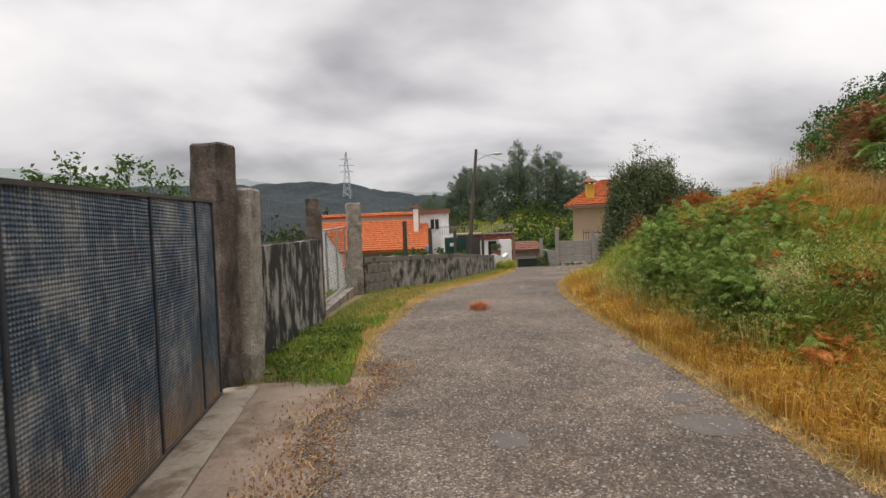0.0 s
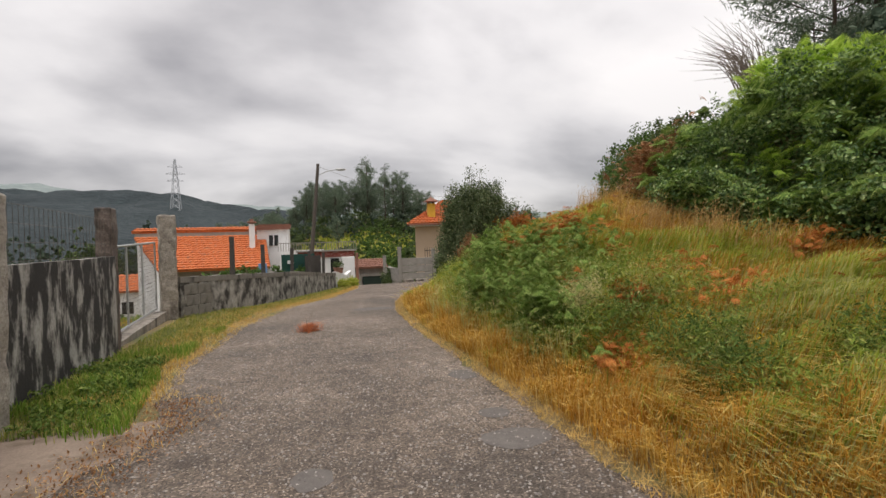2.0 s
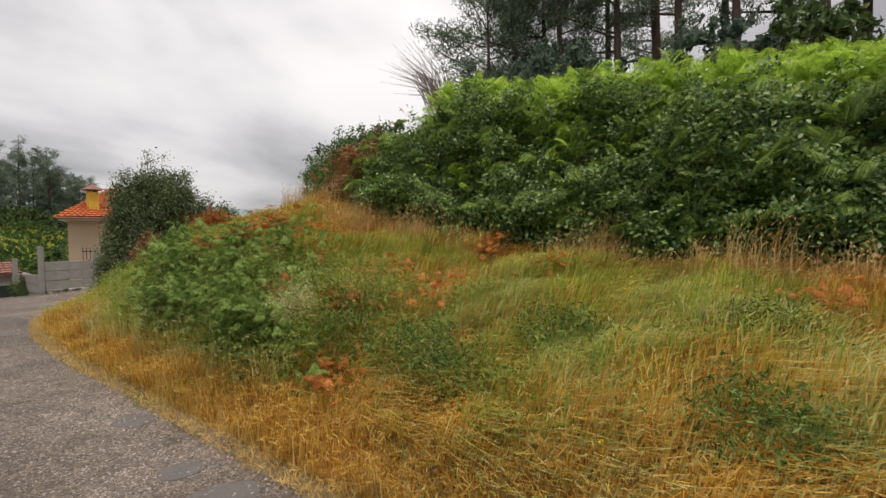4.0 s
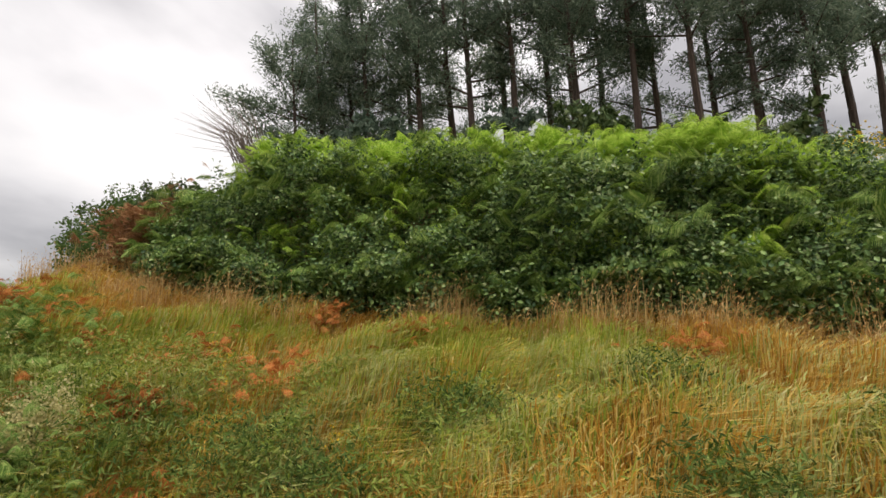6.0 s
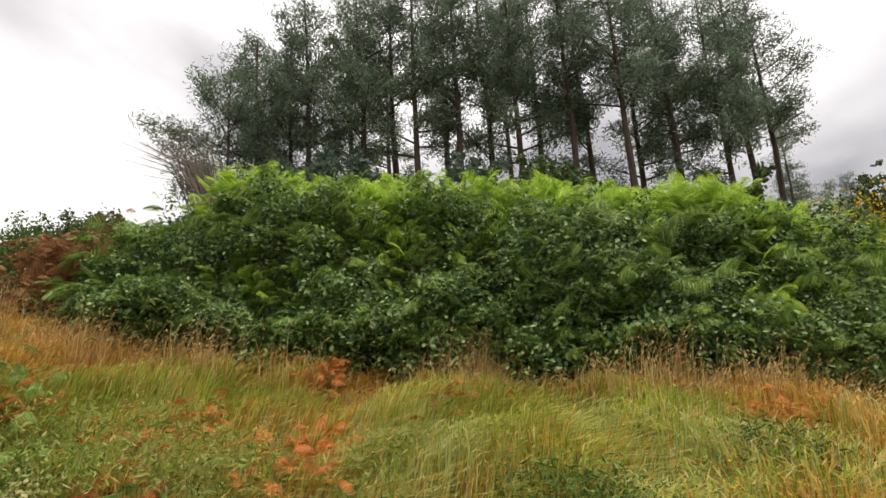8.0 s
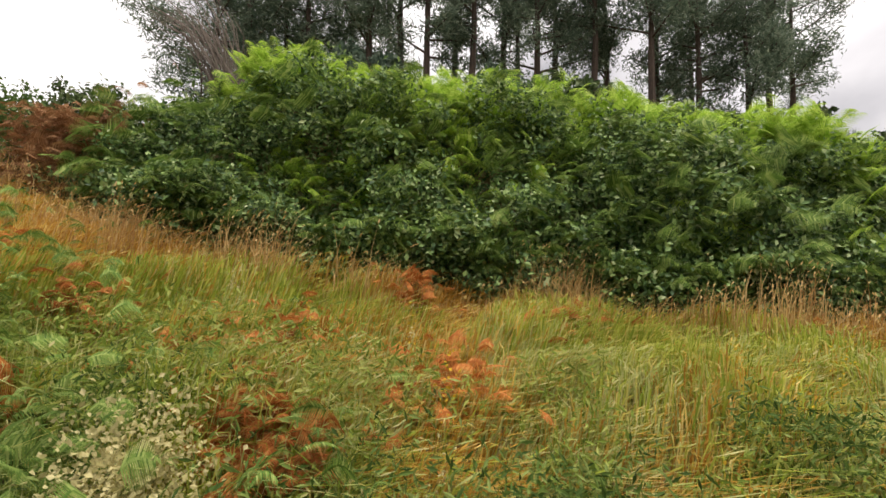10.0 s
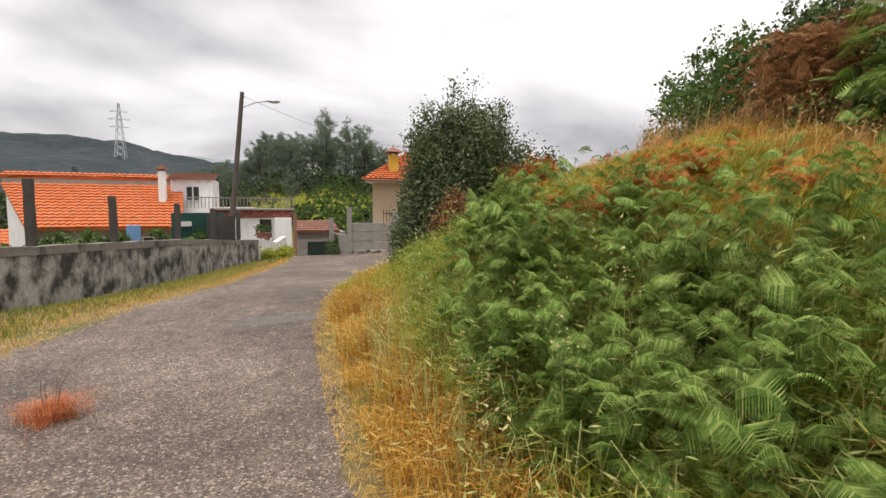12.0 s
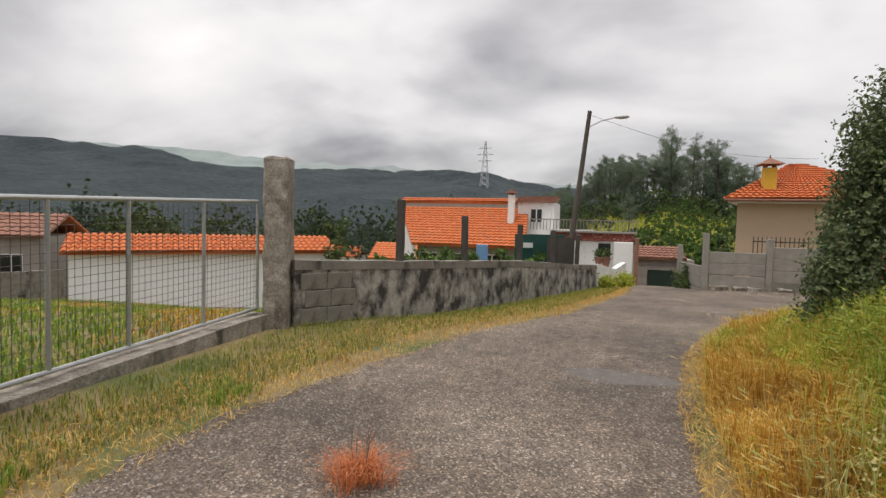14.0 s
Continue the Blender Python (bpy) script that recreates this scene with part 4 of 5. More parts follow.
def wire_fence(name, pts, z0s, z1s, step, label, mat=WIRE, r=0.004, rows=4, group=""):
    t = thing(name, label, "fence", (0, 0, 0), group=group)
    for i in range(len(pts) - 1):
        a, b = Vector((*pts[i], 0)), Vector((*pts[i + 1], 0))
        n = max(2, int((b - a).length / step))
        for k in range(n + 1):
            f = k / n
            p = a.lerp(b, f)
            za, zb = z0s[i] + (z0s[i + 1] - z0s[i]) * f, z1s[i] + (z1s[i + 1] - z1s[i]) * f
            bm = bmesh.new()
            tube(bm, (p.x, p.y, za), (p.x, p.y, zb), r, n=3)
            part("upright_wire", bm, mat, t)
        for k in range(rows):
            f = k / (rows - 1)
            za, zb = z0s[i] + (z1s[i] - z0s[i]) * f, z0s[i + 1] + (z1s[i + 1] - z0s[i + 1]) * f
            bm = bmesh.new()
            tube(bm, (a.x, a.y, za), (b.x, b.y, zb), r, n=3)
            part("line_wire", bm, mat, t)
    return t


wire_fence("wire_fence", [(-2.2, 5.4), (-2.28, 8.9)], [1.5, 1.54], [2.13, 2.12], 0.11, "rusty wire mesh on top of the stained wall", r=0.0035, rows=4)


def mesh_gate():
    a, b = Vector((-2.6, 12.66, 0.28)), Vector((-2.5, 9.22, 0.13))
    t = thing("mesh_gate", "closed galvanised frame gate filled with welded wire mesh", "gate")
    top = Vector((0, 0, 1.54))
    bars = [0.0, 0.3, 0.6, 0.83, 1.0]
    for p, q in ((a, b), (a + top, b + top)):
        bm = bmesh.new()
        tube(bm, p, q, 0.024, n=8)
        part("rail", bm, GALV, t)
    for f in bars:
        p = a.lerp(b, f)
        bm = bmesh.new()
        tube(bm, p, p + top, 0.022, n=8)
        part("stile", bm, GALV, t)
    bm = bmesh.new()
    n = 46
    for k in range(n + 1):
        p = a.lerp(b, k / n)
        tube(bm, p, p + top * (0.97 + 0.03 * math.sin(k)), 0.0032, n=3)
    for k in range(20):
        z = top * (k / 19)
        q = Vector((0.008, 0, 0))
        tube(bm, a + z + q, b + z + q, 0.0032, n=3)
    part("wire_mesh", bm, WIRE, t, "dark welded wire mesh")


mesh_gate()
seg_wall("wall_sill", [(-2.55, 12.7), (-2.45, 9.18)], 0.32, [-0.2, -0.2], [0.22, 0.07], GRANITE, "low concrete sill under the mesh gate", "sill", seed=7)

# ---- low wall along the lane ----
WP = [(-2.22, 12.95), (-1.15, 14.5), (-0.35, 16.3), (0.42, 18.2), (1.5, 21.0), (1.95, 22.2)]
WT = [0.98, 0.93, 0.86, 0.78, 0.56, 0.5]
WB = [float(gz(*p)) - 0.15 for p in WP]
low_wall = seg_wall("wall_2", WP, 0.2, WB, [z - 0.14 for z in WT], STAINED, "low garden wall with peeling black-stained render", seed=4)
seg_wall("wall_coping", WP, 0.22, [z - 0.137 for z in WT], WT, BLOCKS, "dark grey concrete coping course of the low wall", "coping", seed=5)
bdir = (Vector(WP[1]) - Vector(WP[0])).normalized()
for row in range(3):
    for k in range(2):
        bm = boxed((-0.2, -0.03, -0.125), (0.2, 0.03, 0.125), 0.008)
        bl = part("concrete_block", bm, BLOCKS, low_wall)
        p = Vector(WP[0]) + bdir * (0.3 + k * 0.42 + (row % 2) * 0.06)
        bl.matrix_world = pose(p.x + 0.082 * bdir.y, p.y - 0.082 * bdir.x, 0.13 + row * 0.265, 0, 0, math.degrees(math.atan2(bdir.y, bdir.x)))
for i, (x, y, h) in enumerate([(-1.2, 14.62, 2.02), (-0.5, 16.4, 1.8), (0.3, 18.3, 1.66), (0.95, 19.9, 1.55), (1.5, 21.2, 1.45)]):
    z = float(gz(x + 0.3, y)) - 0.1
    post("fence_post", x - 0.02, y, 0.12, 0.12, h - z, DARKPOST, "blackened concrete fence post behind the low wall", 20 + i, 0.008, z, lean=0.6 * (-1) ** i, group="posts of the low wall")


def board(name, a, b, z0, z1, mat, label, cat="screen", ribs=True):
    a, b = Vector((*a, 0)), Vector((*b, 0))
    d = b - a
    t = thing(name, label, cat, (a.x, a.y, z0), math.degrees(math.atan2(d.y, d.x)))
    n = max(1, int(d.length / 0.45)) if ribs else 1
    for k in range(n):
        part("sheet", boxed((d.length * k / n + 0.004, -0.012 * (k % 2), 0), (d.length * (k + 1) / n - 0.004, 0.02, z1 - z0), 0.003), mat, t)
    return t


board("garden_screen", (-0.15, 20.3), (1.15, 21.3), 0.3, 1.38, GREENSHEET, "dark green sheet screen behind the low wall")
board("garden_screen", (0.75, 20.2), (1.4, 21.5), 0.3, 1.3, DARKSHEET, "dark brown board screen behind the low wall")
part("sign", boxed((0.25, -0.035, 0.7), (0.55, -0.02, 0.84), 0.002), WHITEPAINT, bpy.data.objects["garden_screen"], "small white notice")
g = np.random.default_rng(44)
for i, (x, y, s) in enumerate([(-1.6, 16.2, 0.5), (-1.2, 17.2, 0.55), (-0.8, 18.0, 0.45), (-0.2, 19.2, 0.5), (0.4, 20.0, 0.4), (-2.0, 15.4, 0.4)]):
    z = float(gz(x, y))
    tagged(shrub("garden_plant", (x, y, z), (s, s, 0.75 - z + s * 0.5), 900, 0.14, PALEBUSH, "leafy yellow-green garden plant behind the wall", 300 + i, 10, "plant"), group="garden plants")
bm = boxed((-0.15, -0.02, 0.15), (0.15, 0.02, 0.65), 0.01)
t = thing("clothes", "pale blue cloth hanging behind the wall", "cloth", (-0.75, 18.9, 0.45))
part("cloth", bm, BLUEPLASTIC, t)

# ---- orange-roofed house ----


def window(parent, x, y, z, w, h, rot=0, bars=True):
    f = part("window", boxed((-w / 2, -0.03, 0), (w / 2, 0.05, h), 0.005), WHITEPAINT, parent)
    f.matrix_local = pose(x, y, z, 0, 0, rot)
    for s_ in (-1, 1):
        p = part("pane", boxed((s_ * w / 4 - w / 4 + 0.03, -0.045, 0.04), (s_ * w / 4 + w / 4 - 0.03, -0.033, h - 0.04), 0), DARKGLASS, f)
    return f


def orange_house():
    z0 = -3.2
    t = thing("house", "low white house with orange tiled roof and raised rear storey", "house", (0, 0, 0))
    part("wall", boxed((-6.83, 30.3, z0), (-1.55, 36.5, 0.62)), GREYWALL, t)
    bm = bmesh.new()
    vs = [bm.verts.new(p) for p in ((-7.05, 30.0, z0), (-9.2, 34, z0), (-9.2, 34, 2.5), (-8.15, 32, 1.65), (-7.05, 30.0, 0.6), (-6.85, 30.0, z0), (-9.0, 34, z0), (-9.0, 34, 2.5), (-7.95, 32, 1.65), (-6.85, 30.0, 0.6))]
    bm.faces.new(vs[:5])
    bm.faces.new(list(reversed(vs[5:])))
    for k in range(5):
        bm.faces.new((vs[k], vs[(k + 1) % 5], vs[(k + 1) % 5 + 5], vs[k + 5]))
    bmesh.ops.recalc_face_normals(bm, faces=bm.faces)
    part("gable_wall", bm, WHITEWALL, t)
    part("roof", tile_roof((-6.95, 29.7, 0.62), (-1.2, 29.7, 0.62), (-1.7, 33.8, 2.62), (-9.3, 33.8, 2.62)), TILE, t)
    part("ridge_wall", boxed((-9.25, 33.8, 2.3), (-1.7, 34.05, 2.98)), GREYWALL, t)
    part("rear_roof", tile_roof((-9.4, 33.75, 2.95), (-1.7, 33.75, 2.95), (-1.7, 34.6, 3.2), (-9.4, 34.6, 3.2)), TILE, t)
    up_ = part("upper_storey", boxed((-2.15, 33, -1), (-0.25, 37, 3.0)), WHITEWALL, t)
    part("upper_roof", tile_roof((-2.2, 32.75, 3.0), (-0.1, 32.75, 3.0), (-0.1, 34.6, 3.3), (-2.2, 34.6, 3.3)), OLDTILE, t)
    window(t, -1.15, 32.98, 1.85, 0.62, 0.75)
    c = part("chimney", boxed((-2.5, 31.9, 1.2), (-2.2, 32.3, 3.25), 0.01), WHITEWALL, t)
    part("cap", boxed((-2.6, 31.8, 3.32), (-2.1, 32.4, 3.4), 0.02), OLDTILE, c)
    part("vent", boxed((-2.45, 31.95, 3.25), (-2.25, 32.25, 3.55), 0.01), OLDTILE, c)
    for x in (-6.2, -4.4, -2.9):
        window(t, x, 30.28, -0.9, 0.9, 1.1)


orange_house()


def white_building():
    t = thing("outbuilding", "small flat-roofed white building with flaking red band and terrace", "building", (0, 0, 0))
    z0 = -1.2
    part("wall", boxed((0.4, 26.6, z0), (3.3, 31, 1.12)), WHITEWALL, t)
    part("band", boxed((0.38, 26.55, 1.123), (3.33, 31, 1.42)), REDBAND, t, "flaking red painted band")
    part("slab", boxed((0.3, 26.4, 1.423), (3.42, 31, 1.5), 0.01), CONCRETE, t)
    # no opening is cut: a dark panel stands in for the doorway's shade
    d = part("door", boxed((2.05, 26.5, -0.1), (2.5, 26.58, 1.05), 0.005), DARKGLASS, t, "dark panel painting the shade in the open doorway")
    part("grille", boxed((2.0, 26.44, -0.1), (2.5, 26.48, 0.3), 0.005), WHITEPAINT, t)
    part("pillar", boxed((2.62, 26.3, z0), (3.3, 26.59, 1.12), 0.02), WHITEPAINT, t)
    part("upper_block", boxed((-0.6, 29, 0.2), (1.8, 33, 1.55)), WHITEWALL, t)
    r = part("railing", boxed((-0.6, 26.42, 1.9), (3.42, 26.46, 1.94), 0), CONCRETE, t, "weathered grey balustrade of the terrace")
    for k in range(32):
        x = -0.58 + k * 0.128
        part("baluster", boxed((x, 26.425, 1.5), (x + 0.03, 26.455, 1.9), 0), CONCRETE, r)
    part("downpipe", boxed((3.36, 26.3, z0), (3.5, 26.45, 1.3), 0.02), OLDTILE, t)


white_building()
seg_wall("wall_3", [(2.0, 22.3), (2.55, 23.6), (2.95, 25.6)], 0.18, [-0.5, -0.6, -0.7], [0.52, 0.3, 0.4], WHITEWALL, "low flaking white wall beside the lane", seed=8)
for x, y, s in [(2.75, 23.2, 0.3), (2.35, 22.4, 0.25), (3.0, 24.6, 0.3)]:
    tagged(shrub("weeds", (x, y, float(gz(x, y))), (s, s, s * 1.3), 700, 0.08, GRASS, "tuft of weeds at the foot of the white wall", int(x * 100), 8, "plant"), group="weeds by the wall")


def flower_pot(x, y, z, s):
    t = thing("flower_pot", "small clay pot with a dark plant on the white wall", "pot", (x, y, z), group="pots on the white wall")
    bm = bmesh.new()
    tube(bm, (0, 0, 0), (0, 0, 0.2 * s), 0.08 * s, 0.12 * s, 10)
    tube(bm, (0, 0, 0.2 * s), (0, 0, 0.24 * s), 0.135 * s, 0.135 * s, 10)
    part("pot", bm, OLDTILE, t)
    q = np.random.default_rng(int(y * 100))
    P = np.array([0, 0, 0.36 * s]) + q.normal(0, 0.07 * s, (160, 3))
    v, tr = leaf_mesh(P, 0.07, q)
    ob = link_mesh("plant", v, tr, SHRUB)
    ob.parent = t


flower_pot(2.08, 22.5, 0.47, 1.0)
flower_pot(2.3, 23.0, 0.39, 1.2)


def hut():
    t = thing("shed", "small block shed with brown tiled roof and dark garage door", "shed", (0, 0, 0))
    part("wall", boxed((4.0, 34, -3), (6.7, 38, 0.15)), GREYWALL, t)
    part("roof", tile_roof((3.8, 33.7, 0.2), (6.3, 33.7, 0.2), (6.2, 35.4, 0.75), (3.9, 35.4, 0.75)), OLDTILE, t)
    part("garage_door", boxed((4.55, 33.9, -2.6), (6.35, 33.98, -0.42), 0.01), DARKGREEN, t, "dark green garage door")
    part("lintel", boxed((4.3, 33.86, -0.417), (6.6, 33.98, -0.25), 0.01), CONCRETE, t)
    part("pier", boxed((4.0, 33.85, -2.8), (4.5, 33.98, -0.3), 0.02), CONCRETE, t)


hut()
tagged(shrub("bush", (5.0, 25.6, float(gz(5.0, 25.6)) - 0.2), (0.4, 0.6, 1.0), 1500, 0.09, SHRUB, "dark bush beside the fence corner", 71, 14), group="")


def street_lamp():
    z = float(gz(0.9, 25.9))
    t = thing("street_lamp", "leaning dark wooden pole with a bracket street lamp", "lamp", (0.9, 25.9, z))
    bm = bmesh.new()
    tube(bm, (0, 0, 0), (0.65, 0, 5.97 - z), 0.12, 0.075, 10)
    part("pole", bm, POLEWOOD, t)
    bm = bmesh.new()
    tube(bm, (0.58, 0, 5.35 - z), (1.1, 0, 5.6 - z), 0.022, n=6)
    tube(bm, (1.1, 0, 5.6 - z), (1.6, 0, 5.7 - z), 0.022, n=6)
    part("arm", bm, GALV, t)
    bm = bmesh.new()
    bmesh.ops.create_uvsphere(bm, u_segments=12, v_segments=8, radius=1, matrix=Matrix.Translation((1.78, 0, 5.7 - z)) @ Matrix.Diagonal((0.27, 0.11, 0.075, 1)))
    part("lamp_head", bm, GALV, t)
    c = thing("cable", "thin overhead power cable from the pole", "cable")
    bm = bmesh.new()
    a, b = Vector((1.5, 25.9, 5.85)), Vector((11, 32, 4.9))
    for k in range(12):
        p, q = a.lerp(b, k / 12), a.lerp(b, (k + 1) / 12)
        p.z -= 0.5 * math.sin(math.pi * k / 12)
        q.z -= 0.5 * math.sin(math.pi * (k + 1) / 12)
        tube(bm, p, q, 0.008, n=3)
    part("wire", bm, WIRE, c)


street_lamp()

# ---- concrete panel fence and beige house ----


def panel_fence():
    t = thing("panel_fence", "grey concrete slab fence with posts", "fence")
    P = [(5.3, 24.0, -0.28, 1.55), (7.05, 24.0, -0.08, 1.42), (8.9, 24.0, 0.0, 1.4), (10.8, 24.0, 0.0, 1.4), (4.95, 26.6, -0.7, 1.1)]
    for x, y, z, h in P:
        bm = rough_block(0.17, 0.17, h - z + 0.4, x, 0.006)
        o = part("post", bm, CONCRETE, t)
        o.location = (x, y, z - 0.4)
    for (xa, ya, za, ha), (xb, yb, zb, hb) in ((P[0], P[1]), (P[1], P[2]), (P[2], P[3]), (P[0], P[4])):
        d = Vector((xb - xa, yb - ya, 0))
        for k in range(3):
            z = min(za, zb) + 0.12 + k * 0.36
            o = part("panel", boxed((0.09, -0.03, 0), (d.length - 0.09, 0.03, 0.35), 0.012), CONCRETE, t)
            o.matrix_world = pose(xa, ya, z + (0.06 if za < zb else 0), 0, 0 if k else 1.0, math.degrees(math.atan2(d.y, d.x)))


panel_fence()
for i, (x, w) in enumerate([(5.7, 0.5), (6.3, 0.4), (6.75, 0.55), (7.5, 0.4), (8.2, 0.6), (8.9, 0.4)]):
    bm = rough_block(w, 0.3, 0.24, 40 + i, 0.05)
    me = bpy.data.meshes.new("stone")
    bm.to_mesh(me)
    bm.free()
    me.materials.append(GRANITE)
    o = new("stone", me)
    o.location = (x, 23.95, float(road_z(23.9)) - 0.03)
    tagged(o, "rough grey stone at the foot of the fence", "stone", "stones under the fence")


def iron_railing():
    t = thing("iron_railing", "black iron railing with pointed bars before the beige house", "railing")
    for z in (0.72, 1.3):
        part("rail", boxed((6.9, 25.2, z), (12.5, 25.23, z + 0.035), 0), BLACKIRON, t)
    for k in range(44):
        x = 6.92 + k * 0.128
        bm = bmesh.new()
        tube(bm, (x, 25.215, 0.3), (x, 25.215, 1.42), 0.013, n=4)
        tube(bm, (x, 25.215, 1.42), (x, 25.215, 1.5), 0.02, 0.002, n=4)
        part("bar", bm, BLACKIRON, t)
    part("plinth", boxed((6.9, 25.1, -0.6), (12.5, 25.32, 0.42), 0.01), CONCRETE, t)


iron_railing()


def beige_house():
    t = thing("house", "beige rendered house with an orange hipped tile roof", "house")
    bm = boxed((7.05, 28, -0.8), (13, 35, 2.72))
    for v in bm.verts:
        v.co.x += 2.7 * (v.co.x < 8 and v.co.y > 30)
    part("wall", bm, BEIGE, t)
    bm = boxed((6.62, 27.57, 2.723), (13.4, 35.4, 2.8))
    for v in bm.verts:
        v.co.x += 2.9 * (v.co.x < 8 and v.co.y > 30)
    part("soffit", bm, WHITEPAINT, t)
    part("roof", tile_roof((6.5, 27.5, 2.86), (13.5, 27.5, 2.86), (10.2, 31.5, 4.6), (9.8, 31.5, 4.6)), TILE, t)
    part("roof_side", tile_roof((9.4, 35.5, 2.86), (6.5, 27.5, 2.86), (9.8, 31.4, 4.6), (9.8, 31.6, 4.6)), TILE, t)
    part("gutter", boxed((6.5, 27.42, 2.78), (13.5, 27.5, 2.86), 0.02), OLDTILE, t)
    c = part("chimney", boxed((8.0, 28.4, 3.1), (8.42, 28.8, 4.12), 0.01), YELLOW, t, "yellow chimney stack")
    for k in (-1, 1):
        part("vent_pillar", boxed((8.17 + k * 0.15, 28.44, 4.12), (8.25 + k * 0.15, 28.76, 4.24), 0), OLDTILE, c)
    bm = bmesh.new()
    bmesh.ops.create_cone(bm, cap_ends=True, segments=4, radius1=0.58, radius2=0.04, depth=0.26, matrix=Matrix.Translation((8.21, 28.6, 4.37)) @ Matrix.Rotation(math.pi / 4, 4, "Z"))
    tube(bm, (8.21, 28.6, 4.45), (8.21, 28.6, 4.62), 0.04, 0.02)
    part("cap", bm, OLDTILE, c)
    window(t, 10.3, 27.98, 0.6, 1.0, 1.3)


beige_house()

# ---- long white outbuilding in the field, and its neighbours ----


def long_shed():
    a, b = Vector((-21.3, 22.9, 0)), Vector((-13.0, 32.4, 0))
    d = b - a
    t = thing("outbuilding", "long white shed with an orange tiled lean-to roof", "building", (a.x, a.y, -0.1), math.degrees(math.atan2(d.y, d.x)))
    n = d.length
    part("wall", boxed((0, 0, -3.5), (n, 3.5, -0.05)), CLEANWHITE, t)
    part("roof", tile_roof((-0.3, -0.35, -0.08), (n + 0.3, -0.35, -0.08), (n + 0.3, 2.2, 0.72), (-0.3, 2.2, 0.72), 0.32, 0.45, 0.11), TILE, t)
    part("rear_wall", boxed((0, 2.2, -3), (n, 3.5, 0.5)), WHITEWALL, t)


long_shed()


def small_house(x, y, w, d, h, rot, mat, label):
    z = float(gz(x, y))
    t = thing("house", label, "house", (x, y, z), rot, group="houses in the valley")
    part("wall", boxed((-w / 2, -d / 2, -1), (w / 2, d / 2, h)), mat, t)
    part("roof", tile_roof((-w / 2 - 0.3, -d / 2 - 0.3, h), (w / 2 + 0.3, -d / 2 - 0.3, h), (w / 2 + 0.3, 0, h + d * 0.22), (-w / 2 - 0.3, 0, h + d * 0.22), 0.4, 0.5, 0.06), OLDTILE if mat is GREYWALL else TILE, t)
    part("rear_roof", tile_roof((w / 2 + 0.3, d / 2 + 0.3, h), (-w / 2 - 0.3, d / 2 + 0.3, h), (-w / 2 - 0.3, 0, h + d * 0.22), (w / 2 + 0.3, 0, h + d * 0.22), 0.4, 0.5, 0.06), TILE, t)
    for k in (-1, 0, 1):
        window(t, k * w / 3.2, -d / 2 - 0.01, h * 0.35, 0.9, 1.1)


small_house(-27.5, 23.5, 6, 5, 3.0, 35, GREYWALL, "grey block house with a brown tiled roof")
small_house(-14.5, 50, 7, 6, 3.0, 12, WHITEWALL, "small white house with an orange roof")
small_house(-11.5, 58, 6, 6, 4.6, -8, WHITEWALL, "small white house with an orange roof")
small_house(-40, 80, 8, 7, 3.2, 15, WHITEWALL, "small white house with an orange roof")
small_house(-52, 55, 9, 7, 3.0, 30, GREYWALL, "grey block house with a brown tiled roof")
seg_wall("wall_field", [(-24.5, 17.0), (-21.5, 22.8)], 0.25, [-3.2, -3.2], [-1.1, -0.95], BLOCKS, "dark stone field wall", seed=12)

# ---- the overgrown bank ----
g = np.random.default_rng(77)


def bank_points(n, d0, d1, y0=-7.0, y1=16.5, near=True):
    """Points between the road's edge and the hedge; d is 0 at the road and 1 at the hedge."""
    y = g.uniform(y0, y1, n)
    d = g.uniform(d0, d1, n)
    x = bank_right(y) + d * (hedge_x(y) - bank_right(y))
    return x, y


def patchy(x, y, scale, seed):
    return np.array([noise.noise(Vector((a * scale, b * scale, seed))) for a, b in zip(x, y)])


# golden grass along the road, flattened straw at its very edge
x, y = bank_points(52000, 0.025, 0.28)
m = (y > 5.5) & (patchy(x, y, 0.8, 71) + g.normal(0, 0.12, len(x)) + 0.5 * S(0.6, 1.1, x - bank_right(y)) > 0.12)
blades("roadside_grass", on_ground(x[m], y[m]), 0.3, 0.0075, (-0.25, -0.25), GRASS, "yellow-green grass among the dry grass", seeds=0.3, tuft=1.0, droop=1.0)
x, y = x[~m], y[~m]
blades("dry_grass", on_ground(x, y), 0.27, 0.0075, (-0.25, -0.25), DRY, "golden dry grass along the edge of the road", seeds=0.3, tuft=1.0, droop=1.0)
x, y = bank_points(30000, -0.012, 0.1)
v, t = leaf_mesh(on_ground(x, y, 0.014) + np.stack([0 * x, 0 * x, g.uniform(0, 0.03, len(x))], 1), 0.085, g, np.array([0, 0, 2.2]), 0.5, 0.06)
tagged(link_mesh("dry_straw", v, t, STRAW), "flattened pale straw at the edge of the asphalt", "grass", kind="stuff")
# tall bent grass on the slope, green and dry by patches
x, y = bank_points(140000, 0.1, 1.0)
q = patchy(x, y, 0.55, 3.0) + 0.35 * patchy(x, y, 1.9, 8.0)
d = (x - bank_right(y)) / (hedge_x(y) - bank_right(y))
dryness = q + 0.75 * S(0.72, 0.98, d) + 0.55 * S(0.3, 0.12, d) + 0.7 * S(2.0, -1.5, y) * S(0.25, 0.6, d) + 0.12 * S(6.0, 9.5, y) * S(0.45, 0.75, d)
m = dryness + g.normal(0, 0.24, len(x)) > 0.08
blades("tall_dry_grass", on_ground(x[m], y[m]), 0.32, 0.009, (0.42, -0.62), DRY, "tall dry seeding grass bent by the wind", droop=1.15, tuft=1.2, seeds=0.5, spread=1.0)
